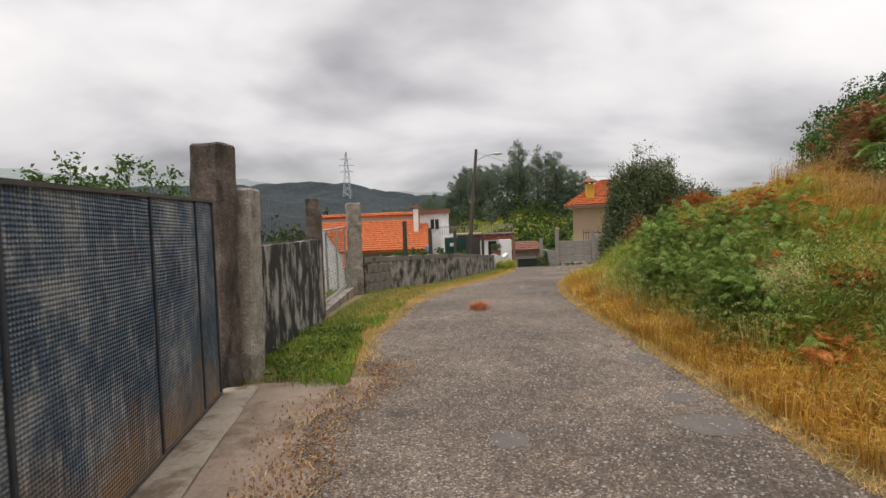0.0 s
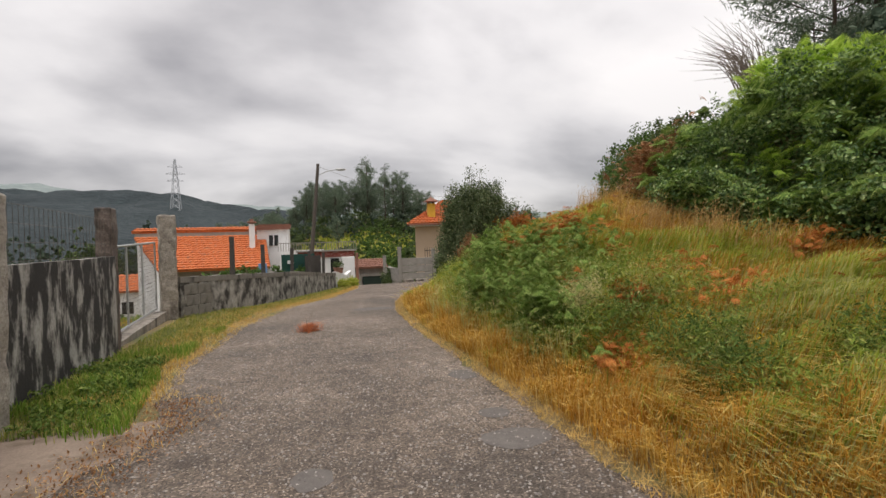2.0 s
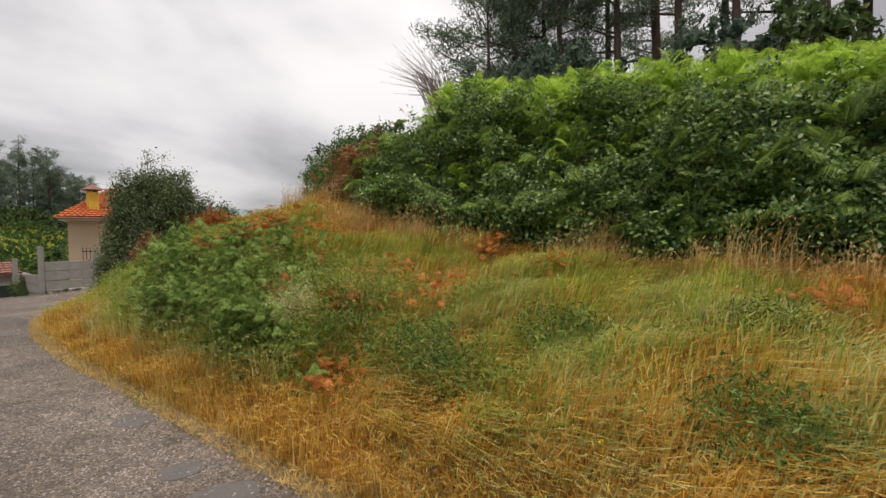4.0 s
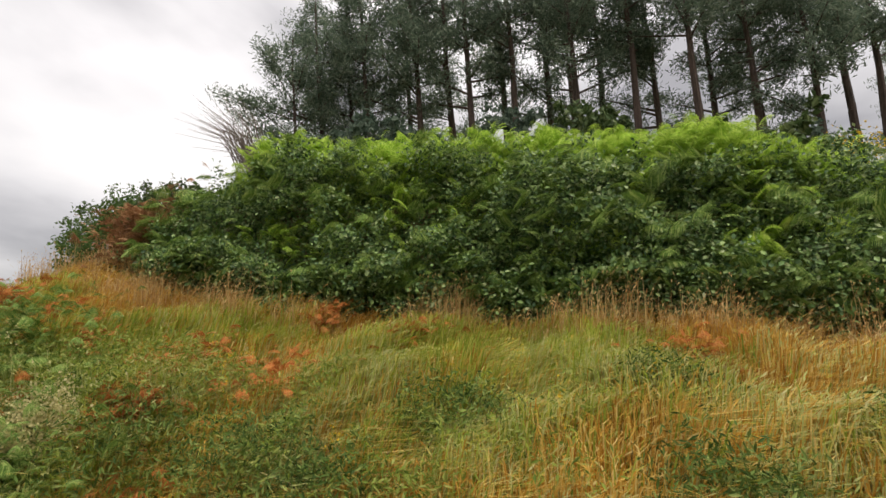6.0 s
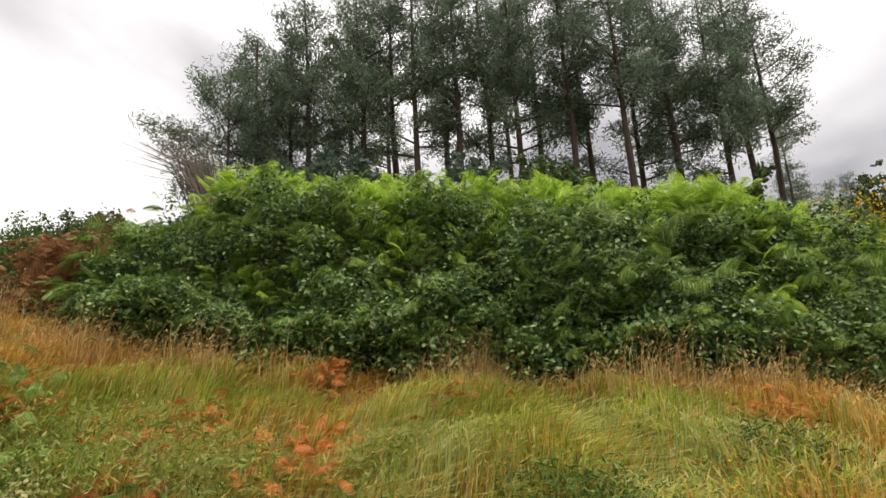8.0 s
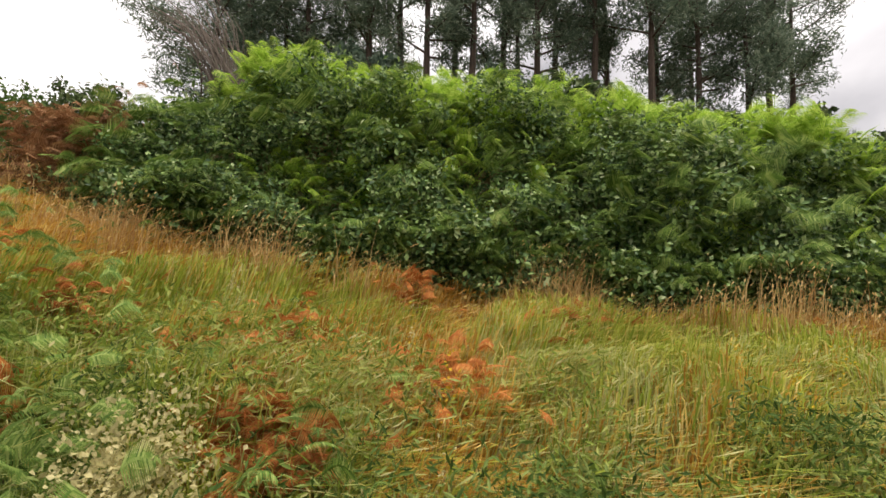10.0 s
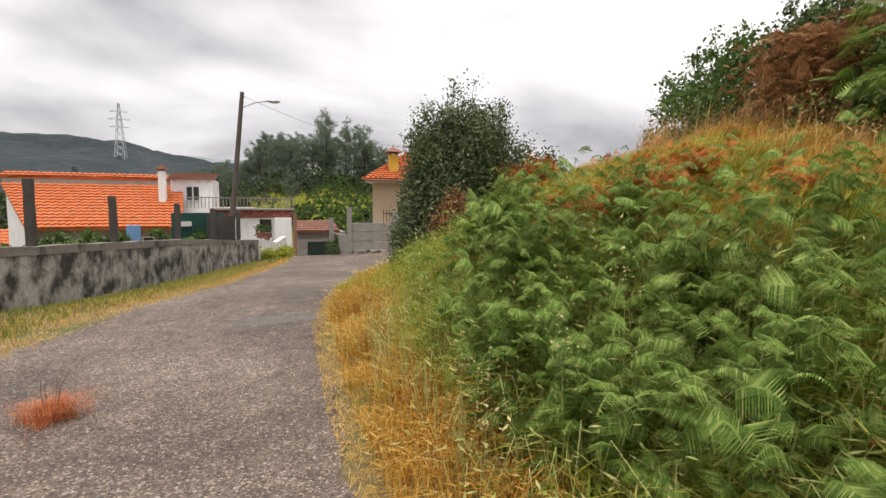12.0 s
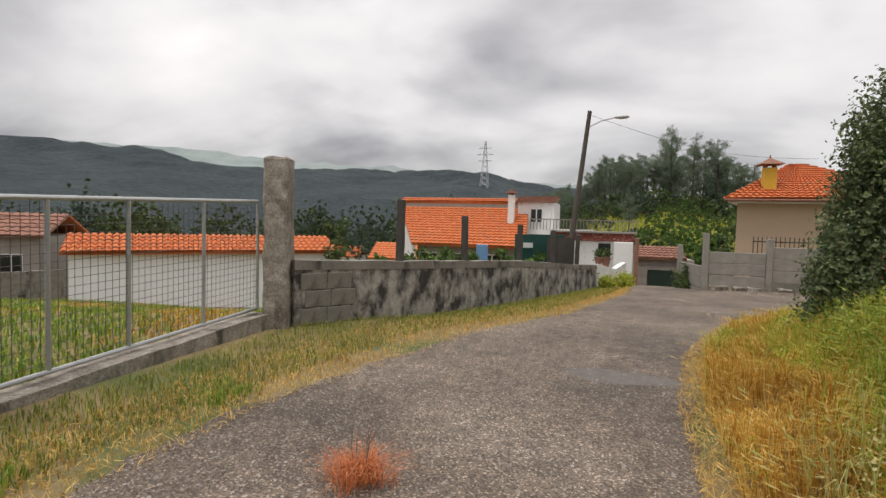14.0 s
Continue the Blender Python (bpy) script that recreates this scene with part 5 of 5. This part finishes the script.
blades("tall_green_grass", on_ground(x[~m], y[~m]), 0.35, 0.010, (0.44, -0.66), GRASS, "tall green grass bent over by the wind", droop=1.15, tuft=1.2, seeds=0.35, spread=1.0)
PALEGRASS = leafy("pale_long_grass", [(0.0, (0.36, 0.42, 0.12)), (0.6, (0.5, 0.52, 0.2)), (1.0, (0.64, 0.58, 0.28))], 0.7, 0.45)
y = g.normal(2.4, 2.2, 26000)
x = g.normal(4.8, 0.95, 26000)
m = (x > bank_right(y) + 0.45) & (x < 7.0) & (patchy(x, y, 1.3, 52) + g.normal(0, 0.15, len(x)) > 0.0)
blades("long_pale_grass", on_ground(x[m], y[m]), 0.34, 0.008, (0.5, -0.7), PALEGRASS, "long pale grass laid over by the wind", droop=1.0, tuft=0.8, seeds=0.4)
# dry stalks standing before the hedge
x, y = bank_points(17000, 0.8, 1.04)
m = patchy(x, y, 0.9, 41) + g.normal(0, 0.12, len(x)) > -0.08
x, y = x[m], y[m]
blades("dry_stalks", on_ground(x, y), 0.36, 0.008, (0.05, -0.2), TAN, "upright tan stalks before the hedge", droop=0.5, seeds=0.9, tuft=1.4, spread=0.9)
m = patchy(x, y, 1.1, 47) + g.normal(0, 0.1, len(x)) > 0.12
x, y = x[m][:2600], y[m][:2600]
blades("tall_stalks", on_ground(x, y), 0.72, 0.007, (0.05, -0.15), TAN, "tall dry seeding stalks before the hedge", droop=0.4, seeds=1.0, spread=0.5)

# weeds and low bramble in the slope
x, y = bank_points(46000, 0.16, 0.5, 3.2, 13)
q = patchy(x, y, 0.7, 15.0)
m = (q > 0.05) | ((y > 4.2) & (q > -0.22))
x, y = x[m], y[m]
P = on_ground(x, y) + np.stack([0 * x, 0 * x, g.uniform(0.02, 0.46, len(x)) * (0.5 + np.clip(q[m] + 0.3, 0, 0.8))], 1)
v, t = leaf_mesh(P, 0.048, g, np.array([-0.4, -0.2, 0.8]), 0.9, 0.28)
tagged(link_mesh("bank_weeds", v, t, WEEDS), "low green weeds and bramble on the bank", "weeds", kind="stuff")


# leafy clumps standing out of the grass
cx, cy = bank_points(70, 0.16, 0.45, 1.5, 11)
C = []
for a, b in zip(cx, cy):
    r_ = g.uniform(0.16, 0.38)
    u = g.normal(size=(330, 3))
    u /= np.linalg.norm(u, axis=1, keepdims=True)
    u[:, 2] = np.abs(u[:, 2])
    C.append(np.array([a, b, float(gz(a, b)) + 0.05]) + u * [r_, r_, r_ * g.uniform(0.9, 1.4)] * g.uniform(0.5, 1.05, (330, 1)))
v, t = leaf_mesh(np.concatenate(C), 0.05, g, np.array([-0.3, -0.2, 0.8]), 0.9, 0.25)
tagged(link_mesh("leafy_clumps", v, t, WEEDS), "dark leafy weed clumps among the tall grass", "weeds", kind="stuff")


# dark weed mounds near the road
C = []
for a, b, r_, h_ in [(3.75, 4.25, 0.5, 0.6), (4.0, 3.5, 0.36, 0.42), (4.6, 2.3, 0.34, 0.36), (5.2, 1.0, 0.36, 0.38), (3.95, 0.9, 0.32, 0.36), (3.85, 2.9, 0.3, 0.34), (4.3, 5.3, 0.4, 0.42), (4.6, -0.3, 0.4, 0.4), (3.55, 5.0, 0.35, 0.5)]:
    u = g.normal(size=(2400, 3))
    u /= np.linalg.norm(u, axis=1, keepdims=True)
    u[:, 2] = np.abs(u[:, 2])
    lump_ = np.array([1 + 0.45 * noise.noise(Vector(q_ * 2.2) + Vector((a * 5, b, 0))) for q_ in u])[:, None]
    q_ = u * [r_, r_ * 1.3, h_] * lump_ * g.uniform(0.6, 1.05, (2400, 1))
    C.append(on_ground(a + q_[:, 0], b + q_[:, 1], 0.03) + q_ * [0, 0, 1.0])
v, t = leaf_mesh(np.concatenate(C), 0.05, g, np.array([-0.3, -0.2, 0.9]), 0.8, 0.24)
tagged(link_mesh("weed_mounds", v, t, DARKWEED), "dark leafy weed mounds leaning over the road edge", "weeds", kind="stuff")


def fern_patch(name, pts, mat, label, n, spread, length=0.36, rise=0.85, high=0.22):
    P, D = [], []
    for cx, cy in pts:
        k = n
        a = g.uniform(0, 2 * np.pi, k)
        r = np.abs(g.normal(0, spread, k))
        px, py = cx + r * np.cos(a), cy + r * np.sin(a)
        px = np.maximum(px, bank_right(py) + 0.62 + 0.2 * g.random(k))
        P.append(on_ground(px, py, 0.05) + np.stack([0 * px, 0 * px, g.uniform(0, high, k)], 1))
        a2 = g.uniform(0, 2 * np.pi, k)
        D.append(np.stack([np.cos(a2) - 0.35, np.sin(a2) - 0.3], 1))
    return fronds(name, np.concatenate(P), length, np.concatenate(D), rise, mat, label, g=g)


green_spots = [(3.3, 5.4), (3.6, 5.6), (3.9, 6.3), (3.5, 6.8), (4.2, 7.0), (3.7, 7.5), (4.5, 7.8), (4.1, 8.6), (5.0, 8.4), (4.9, 6.8), (3.3, 7.6), (3.5, 4.9)]
fern_patch("tall_bracken", [(3.95, 8.2), (4.2, 8.9), (4.5, 9.6), (4.15, 9.4)], FERN, "tall green bracken standing below the large shrub", 230, 0.3, 0.16, 1.1, 0.72)
fern_patch("bracken", green_spots, FERN, "green bracken fronds on the bank", 340, 0.5, 0.135, 1.1, 0.62)
y = g.uniform(4.3, 10.0, 2600)
x = bank_right(y) + g.uniform(0.4, 1.9, 2600)
blades("oat_grass", on_ground(x, y, 0.1), 0.5, 0.0045, (-0.25, -0.45), PALEGRASS, "tall pale arching grass among the bracken", droop=1.0, seeds=0.9)
y = g.uniform(4.3, 10.0, 9000)
x = bank_right(y) + g.uniform(0.62, 1.9, 9000)
blades("lush_grass", on_ground(x, y), 0.42, 0.009, (-0.25, -0.35), GRASS, "long green grass among the bracken", droop=0.9, tuft=0.8)
rust_spots = [(4.15, 4.6), (5.85, 0.65), (4.9, 9.3), (5.4, 9.0), (4.7, 8.9), (4.3, 5.9), (5.2, 6.3), (5.0, 5.2), (5.8, 7.6), (6.4, 9.8), (3.5, 3.9), (4.6, 4.9), (4.9, 4.0), (5.5, 5.0), (6.1, 3.2), (6.6, 4.4), (4.4, 9.6), (4.9, 9.8)]
fern_patch("dead_bracken", rust_spots, RUST, "rust-coloured dead bracken on the bank", 85, 0.27, 0.13, 0.9, 0.28)
fern_patch("dead_bracken", [(5.1, 8.4), (5.5, 8.8), (4.85, 8.7), (5.9, 8.6)], RUST, "rust-coloured dead bracken along the crest of the bank", 130, 0.26, 0.15, 0.9, 0.42)
fern_patch("dead_bracken", [(8.35, 9.3), (8.75, 9.9), (8.0, 8.8), (8.5, 9.0)], BROWNFERN, "brown dead bracken heaped at the end of the hedge", 420, 0.36, 0.17, 0.9, 1.2)
fern_patch("dead_bracken", [(4.15, 4.6), (4.25, 4.75)], RUST, "bright rust-coloured bracken clump on the bank", 190, 0.14, 0.15, 1.0, 0.3)


def sprays(pts, n, h, spread, mat, name, label, size=0.016):
    P = []
    stems = []
    for cx, cy in pts:
        for _ in range(n):
            px, py = cx + g.normal(0, spread), cy + g.normal(0, spread)
            px = max(px, float(bank_right(py)) + 0.3)
            z = float(gz(px, py))
            hh = h * g.uniform(0.6, 1.15)
            top = np.array([px + g.normal(0, 0.06), py + g.normal(0, 0.06), z + hh])
            stems.append((np.array([px, py, z]), top))
            P.append(top + g.normal(0, 1, (38, 3)) * [0.028, 0.028, 0.075])
    v, t = leaf_mesh(np.concatenate(P), size, g, ratio=0.7)
    a = np.array([s[0] for s in stems])
    b = np.array([s[1] for s in stems])
    w = np.array([0.004, 0, 0])
    sv = np.stack([a - w, a + w, b], 1).reshape(-1, 3)
    st = np.arange(len(sv)).reshape(-1, 3) + len(v)
    return tagged(link_mesh(name, np.concatenate([v, sv]), np.concatenate([t, st]), mat), label, "flowers", kind="stuff")


sprays([(3.8, 4.85), (3.74, 4.93), (3.86, 4.95)], 34, 0.5, 0.075, CREAM, "seed_heads", "cream feathery seed heads on the bank", 0.021)
sprays([(3.6, 6.5), (3.25, 7.2), (3.35, 8.4), (3.7, 9.0), (3.2, 9.4), (4.4, 5.3)], 3, 0.75, 0.3, CREAM, "seed_heads", "scattered cream seed heads among bracken")
sprays([(4.9, 4.3), (4.7, 4.8), (6.9, 5.6), (4.2, 3.9)], 2, 0.42, 0.2, CREAM, "white_flowers", "small white wild flowers in the grass", 0.014)
sprays([(4.1, 3.2), (4.6, 2.4), (5.2, 1.6), (4.0, 1.5), (4.4, 4.1)], 2, 0.4, 0.4, GORSE, "yellow_flowers", "small yellow wild flowers in the grass", 0.018)

# ---- the hedge ----


def hedge_points(n, e0, e1, y0=-9.0, y1=17.0):
    y = g.uniform(y0, y1, n)
    e = e0 + (e1 - e0) * g.random(n)
    x = hedge_x(y) + e
    z = gz(x, y)
    h = 0.01
    nx, ny = -(gz(x + h, y) - z) / h, -(gz(x, y + h) - z) / h
    N = np.stack([nx, ny, np.ones(n)], 1)
    return np.stack([x, y, z], 1), N / np.linalg.norm(N, axis=1, keepdims=True)


def hedge_lump(P):
    return np.clip([0.55 * noise.noise(Vector(p) * 0.8) + 0.8 * noise.noise(Vector(p) * 2.1) + 0.55 * noise.noise(Vector(p) * 4.3) for p in P], -0.8, 0.42)


def hedge_end(P):
    """Thins and lowers the hedge towards its far end."""
    return S(9.0, 7.2, P[:, 1])


P, N = hedge_points(6000, -0.2, 1.55, y1=9.0)
keep = g.random(len(P)) < 0.25 + 0.75 * hedge_end(P)
P, N = P[keep], N[keep]
C = P + N * ((0.26 + 0.85 * hedge_lump(P)) * (0.4 + 0.6 * hedge_end(P)) + g.uniform(-0.1, 0.2, len(P)))[:, None]
P2, N2 = hedge_points(4600, -0.1, 2.2, y1=9.2)
C, N = np.concatenate([C, P2 + N2 * 0.08]), np.concatenate([N, N2])
k = 27
PP = np.repeat(C, k, 0) + g.normal(0, 0.095, (len(C) * k, 3)) * [1, 1, 0.7]
v, t = leaf_mesh(PP, 0.066, g, np.repeat(N, k, 0) * [1, 1, 0.3] + [0, 0, 0.75], 0.5, 0.62)
tagged(link_mesh("bramble_hedge", v, t, BRAMBLE), "dense dark bramble hedge covering the embankment", "hedge", kind="stuff")
# bracken hanging in the face, and bright bracken along the crown
P, N = hedge_points(2700, -0.05, 1.5, -9, 8.3)
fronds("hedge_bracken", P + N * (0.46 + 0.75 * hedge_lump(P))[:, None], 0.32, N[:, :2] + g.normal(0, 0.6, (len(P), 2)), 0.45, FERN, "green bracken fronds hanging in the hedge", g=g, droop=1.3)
P, N = hedge_points(9800, 0.4, 3.2, -9, 7.4)
up_n = np.array([0, 0, 1.0])
lump = hedge_lump(P * [1, 1, 0] + [3.0, 0, 0])
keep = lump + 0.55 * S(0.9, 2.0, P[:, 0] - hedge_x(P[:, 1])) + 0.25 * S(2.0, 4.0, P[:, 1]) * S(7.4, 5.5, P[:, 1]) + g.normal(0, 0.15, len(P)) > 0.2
P, lump = P[keep], lump[keep]
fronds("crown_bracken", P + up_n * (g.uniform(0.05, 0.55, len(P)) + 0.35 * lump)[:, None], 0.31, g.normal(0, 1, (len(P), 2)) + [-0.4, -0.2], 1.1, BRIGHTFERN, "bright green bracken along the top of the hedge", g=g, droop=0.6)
P, N = hedge_points(9000, 3.2, 12, -14, 20)
v, t = leaf_mesh(np.repeat(P, 3, 0) + up_n * g.uniform(0, 0.8, (len(P) * 3, 1)), 0.22, g)
tagged(link_mesh("undergrowth", v, t, FERN), "undergrowth below the pines", "undergrowth", kind="stuff")
P, N = hedge_points(420, 1.6, 3.6, -9, -2.6)
PP = np.repeat(P + up_n * g.uniform(0.7, 1.25, (len(P), 1)), 10, 0) + g.normal(0, 0.12, (len(P) * 10, 3))
v, t = leaf_mesh(PP, 0.045, g, ratio=0.8)
tagged(link_mesh("broom_flowers", v, t, GORSE), "yellow flowering broom at the end of the hedge", "flowers", kind="stuff")

# dry broom shrub leaning from the end of the hedge
t = thing("broom_shrub", "wispy dry broom shrub leaning over the hedge", "bush", (9.6, 7.6, float(gz(9.6, 7.6)) + 0.1))
bm = bmesh.new()
for k in range(90):
    a = g.normal(0, 0.3)
    e = Vector((g.normal(-0.1, 0.25), 0.75 + g.normal(0.25, 0.4), 1.7 + g.normal(0, 0.3)))
    b = Vector((g.normal(0, 0.15), g.normal(0, 0.15), 0.3))
    c = b.lerp(e, 0.55) + Vector((0, -0.12, 0.2))
    tube(bm, b, c, 0.012, 0.007, 3)
    tube(bm, c, e, 0.007, 0.002, 3)
part("twig_fan", bm, TWIG, t)

# ---- big shrub on the corner of the bank ----
zb = float(gz(5.35, 12.9))
shrub("corner_shrub", (5.35, 12.9, zb - 0.5), (1.08, 1.15, 3.75 - zb + 0.5), 60000, 0.052, CORNERLEAF, "large dense dark green shrub on the corner of the bank", 501, 110, full=0.5)
shrub("corner_shrub", (6.1, 13.1, float(gz(6.1, 13.1)) - 0.4), (0.75, 0.9, 3.3 - float(gz(6.1, 13.1)) + 0.4), 18000, 0.052, CORNERLEAF, "rounded dark green shrub on the crest of the bank", 505, 60, full=0.6)
shrub("corner_shrub", (4.65, 12.7, float(gz(4.65, 12.7)) - 0.1), (0.55, 0.8, 1.3), 9000, 0.055, CORNERLEAF, "lower dark shrub hanging over the road edge", 502, 40)
shrub("dry_shrub", (4.95, 12.0, float(gz(4.95, 12.0)) - 0.1), (0.35, 0.35, 0.8), 1800, 0.05, BROWNFERN, "withered brown twigs hanging under the large shrub", 506, 60)
shrub("dry_shrub", (6.2, 12.1, float(gz(6.2, 12.1)) - 0.15), (0.6, 0.5, 0.9), 3400, 0.06, RUST, "rust-brown dying shrub beside the large shrub", 503, 50)
shrub("bush", (6.8, 12.6, float(gz(6.8, 12.6)) - 0.1), (0.8, 0.8, 1.0), 2200, 0.07, SHRUB, "dark bush on the crest of the bank", 504, 40)
for i, (x, y, r, h) in enumerate([(9.5, 11.0, 1.2, 1.9), (10.5, 12.3, 1.4, 2.2), (9.7, 9.9, 1.0, 1.7)]):
    tagged(shrub("hedge_bush", (x, y, float(gz(x, y)) - 0.2), (r, r, h), 5000, 0.085, PALEBUSH if i != 2 else SHRUB, "green bush at the far end of the hedge", 510 + i, 40), group="bushes at the end of the hedge")

# ---- verges and field on the left ----


def verge(n, y0, y1, a, b):
    y = g.uniform(y0, y1, n)
    lo_, hi_ = np.interp(y, [3, 5.2, 13, 14.5, 16.3, 18.2, 21, 24], [-1.7, -2.1, -2.1, -1.05, -0.25, 0.5, 1.6, 2.5]), road_left(y) + 0.05
    return lo_ + (hi_ - lo_) * g.uniform(a, b, n), y


x, y = verge(26000, 4.9, 23, 0.0, 0.75)
blades("verge_grass", on_ground(x, y), 0.085, 0.008, (0, 0), LAWN, "short green grass on the verge")
x, y = verge(13000, 5.6, 23, 0.4, 1.06)
v, t = leaf_mesh(on_ground(x, y, 0.014) + np.stack([0 * x, 0 * x, g.uniform(0, 0.035, len(x))], 1), 0.075, g, np.array([0, 0, 2.0]), 0.6, 0.08)
tagged(link_mesh("verge_straw", v, t, STRAW), "dry yellow grass at the road edge", "grass", kind="stuff")
x, y = verge(9000, 5.5, 23, 0.3, 0.95)
blades("verge_dry_grass", on_ground(x, y), 0.07, 0.007, (0, 0), DRY, "short dry grass on the verge", droop=1.0)
x, y = verge(14000, 4.7, 10.5, 0.02, 0.85)
m = patchy(x, y, 0.9, 17) + 0.5 * S(8.5, 5.5, y) + g.normal(0, 0.15, len(x)) > 0.2
x, y = x[m], y[m]
blades("verge_green_grass", on_ground(x, y), 0.13, 0.009, (0, 0), LUSH, "lush green grass on the verge", tuft=1.0)
x, y = verge(5200, 4.9, 7.6, 0.05, 0.75)
m = patchy(x, y, 1.8, 66) > -0.05
P = on_ground(x[m], y[m]) + np.stack([0 * x[m], 0 * x[m], g.uniform(0.01, 0.16, int(m.sum()))], 1)
v, t = leaf_mesh(P, 0.05, g, np.array([0, 0, 1.0]), 0.7, 0.5)
tagged(link_mesh("verge_weeds", v, t, DARKWEED), "low leafy weeds at the foot of the gatepost", "weeds", kind="stuff")
n = 60000
y = g.uniform(3, 26, n)
x = -2.6 - 19 * g.random(n) ** 1.3
q = patchy(x, y, 0.4, 31)
m = q + g.normal(0, 0.15, n) > -0.33
blades("field_grass", on_ground(x[m], y[m]), 0.15, 0.022, (0, 0), LUSH, "green grass of the field behind the gate")
blades("field_straw", on_ground(x[~m], y[~m]), 0.13, 0.022, (0, 0), DRY, "dry yellow patches in the field behind the gate")
for i, (x, y, r, h) in enumerate([(-5.0, 6.4, 0.8, 2.75), (-5.1, 7.6, 0.9, 2.95), (-5.2, 8.9, 0.9, 3.0), (-5.4, 5.4, 0.7, 2.6)]):
    z = float(gz(x, y))
    tagged(shrub("garden_shrub", (x, y, z), (r, r, h - z), 3600, 0.085, PALEBUSH, "fresh green leafy shrub behind the gate", 600 + i, 60), group="shrubs behind the gate")

# red dead tuft lying on the road
zt = road_top(0.78, 9.35)
a = g.uniform(0, 2 * np.pi, 700)
P = np.stack([0.78 + np.abs(g.normal(0, 0.11, 700)) * np.cos(a), 9.35 + np.abs(g.normal(0, 0.11, 700)) * np.sin(a), np.full(700, zt)], 1)
v, t = blades("dead_tuft", P, 0.2, 0.0035, (0.12, 0), RUST, "", link=False, droop=0.8, spread=1.8)
tuft = thing("dead_tuft", "reddish dead weed tuft lying on the asphalt", "plant", (0.78, 9.35, zt))
ob = link_mesh("tangle", v - np.array([0.78, 9.35, zt]), t, leafy("red_dead_tuft", [(0.0, (0.4, 0.1, 0.04)), (0.6, (0.6, 0.2, 0.08)), (1.0, (0.7, 0.36, 0.18))], 0.8, 0.2))
ob.parent = tuft
for k in range(5):
    bm = bmesh.new()
    e = Vector((g.normal(0, 0.1), g.normal(0, 0.1), g.uniform(0.3, 0.44)))
    tube(bm, (e.x * 0.3, e.y * 0.3, 0), e * 0.7, 0.004, 0.003, 4)
    tube(bm, e * 0.7, e + Vector((0.03, 0, 0)), 0.003, 0.0015, 4)
    part("stem", bm, TWIG, tuft, "dark upright dead stem")

# repairs, loose stones and straw on the road
for i, (x, y, rx_, ry_) in enumerate([(2.5, 5.45, 0.17, 0.2), (2.35, 4.1, 0.16, 0.14), (2.3, 3.5, 0.3, 0.22), (0.75, 3.3, 0.14, 0.16), (1.3, 11.6, 0.6, 0.5), (2.2, 12.2, 0.8, 0.5)]):
    bm = bmesh.new()
    bmesh.ops.create_circle(bm, cap_ends=True, segments=22, radius=1)
    for v_ in bm.verts:
        w_ = 1 + 0.2 * noise.noise(v_.co * 1.6 + Vector((i * 3, 0, 0)))
        px, py = x + v_.co.x * rx_ * w_, y + v_.co.y * ry_ * w_
        v_.co = Vector((px, py, road_top(px, py) + 0.005))
    me = bpy.data.meshes.new("road_patch")
    bm.to_mesh(me)
    bm.free()
    me.materials.append(PATCH)
    tagged(new("road_patch", me), "smooth grey repair patch in the asphalt", "patch", "repairs in the road", "structure")
n = 24000
y = g.uniform(-1, 17, n)
f = g.random(n)
x = road_left(y) + (road_right(y) - road_left(y)) * f
s = g.uniform(0.004, 0.014, n)
P = np.stack([x, y, np.array([road_top(a, b) for a, b in zip(x, y)]) + s * 0.3], 1)
oct_v = np.array([[1, 0, 0], [-1, 0, 0], [0, 1, 0], [0, -1, 0], [0, 0, 0.7], [0, 0, -0.7]])
oct_t = np.array([[0, 2, 4], [2, 1, 4], [1, 3, 4], [3, 0, 4], [2, 0, 5], [1, 2, 5], [3, 1, 5], [0, 3, 5]])
v = (P[:, None] + oct_v[None] * s[:, None, None] * g.uniform(0.6, 1.4, (n, 6, 1))).reshape(-1, 3)
t = ((np.arange(n) * 6)[:, None, None] + oct_t[None]).reshape(-1, 3)
chips = leafy("stone_chips", [(0.0, (0.1, 0.09, 0.085)), (1.0, (0.38, 0.35, 0.32))], 0.9, 0.0)
tagged(link_mesh("loose_chippings", v, t, chips), "loose stone chippings on the asphalt", "gravel", kind="stuff")
x, y = verge(700, 0.5, 6, 0.75, 1.35)
P = np.stack([x, y, np.full(len(x), 0.03)], 1)
v, t = leaf_mesh(P, 0.09, g, np.array([0, 0, 3.0]), 0.3, 0.06)
tagged(link_mesh("straw_litter", v, t, STRAW), "loose straw litter before the gate", "litter", kind="stuff")
n = 4800
y = g.uniform(-0.5, 5.6, n)
x = road_left(y) + g.normal(0.12, 0.2, n)
z = np.array([max(road_top(a, b), 0.022) for a, b in zip(x, y)]) + 0.006
v, t = leaf_mesh(np.stack([x, y, z], 1), 0.028, g, np.array([0, 0, 3.0]), 0.4, 0.5)
tagged(link_mesh("leaf_litter", v, t, BROWNFERN), "brown grit and dead leaves along the apron", "litter", kind="stuff")
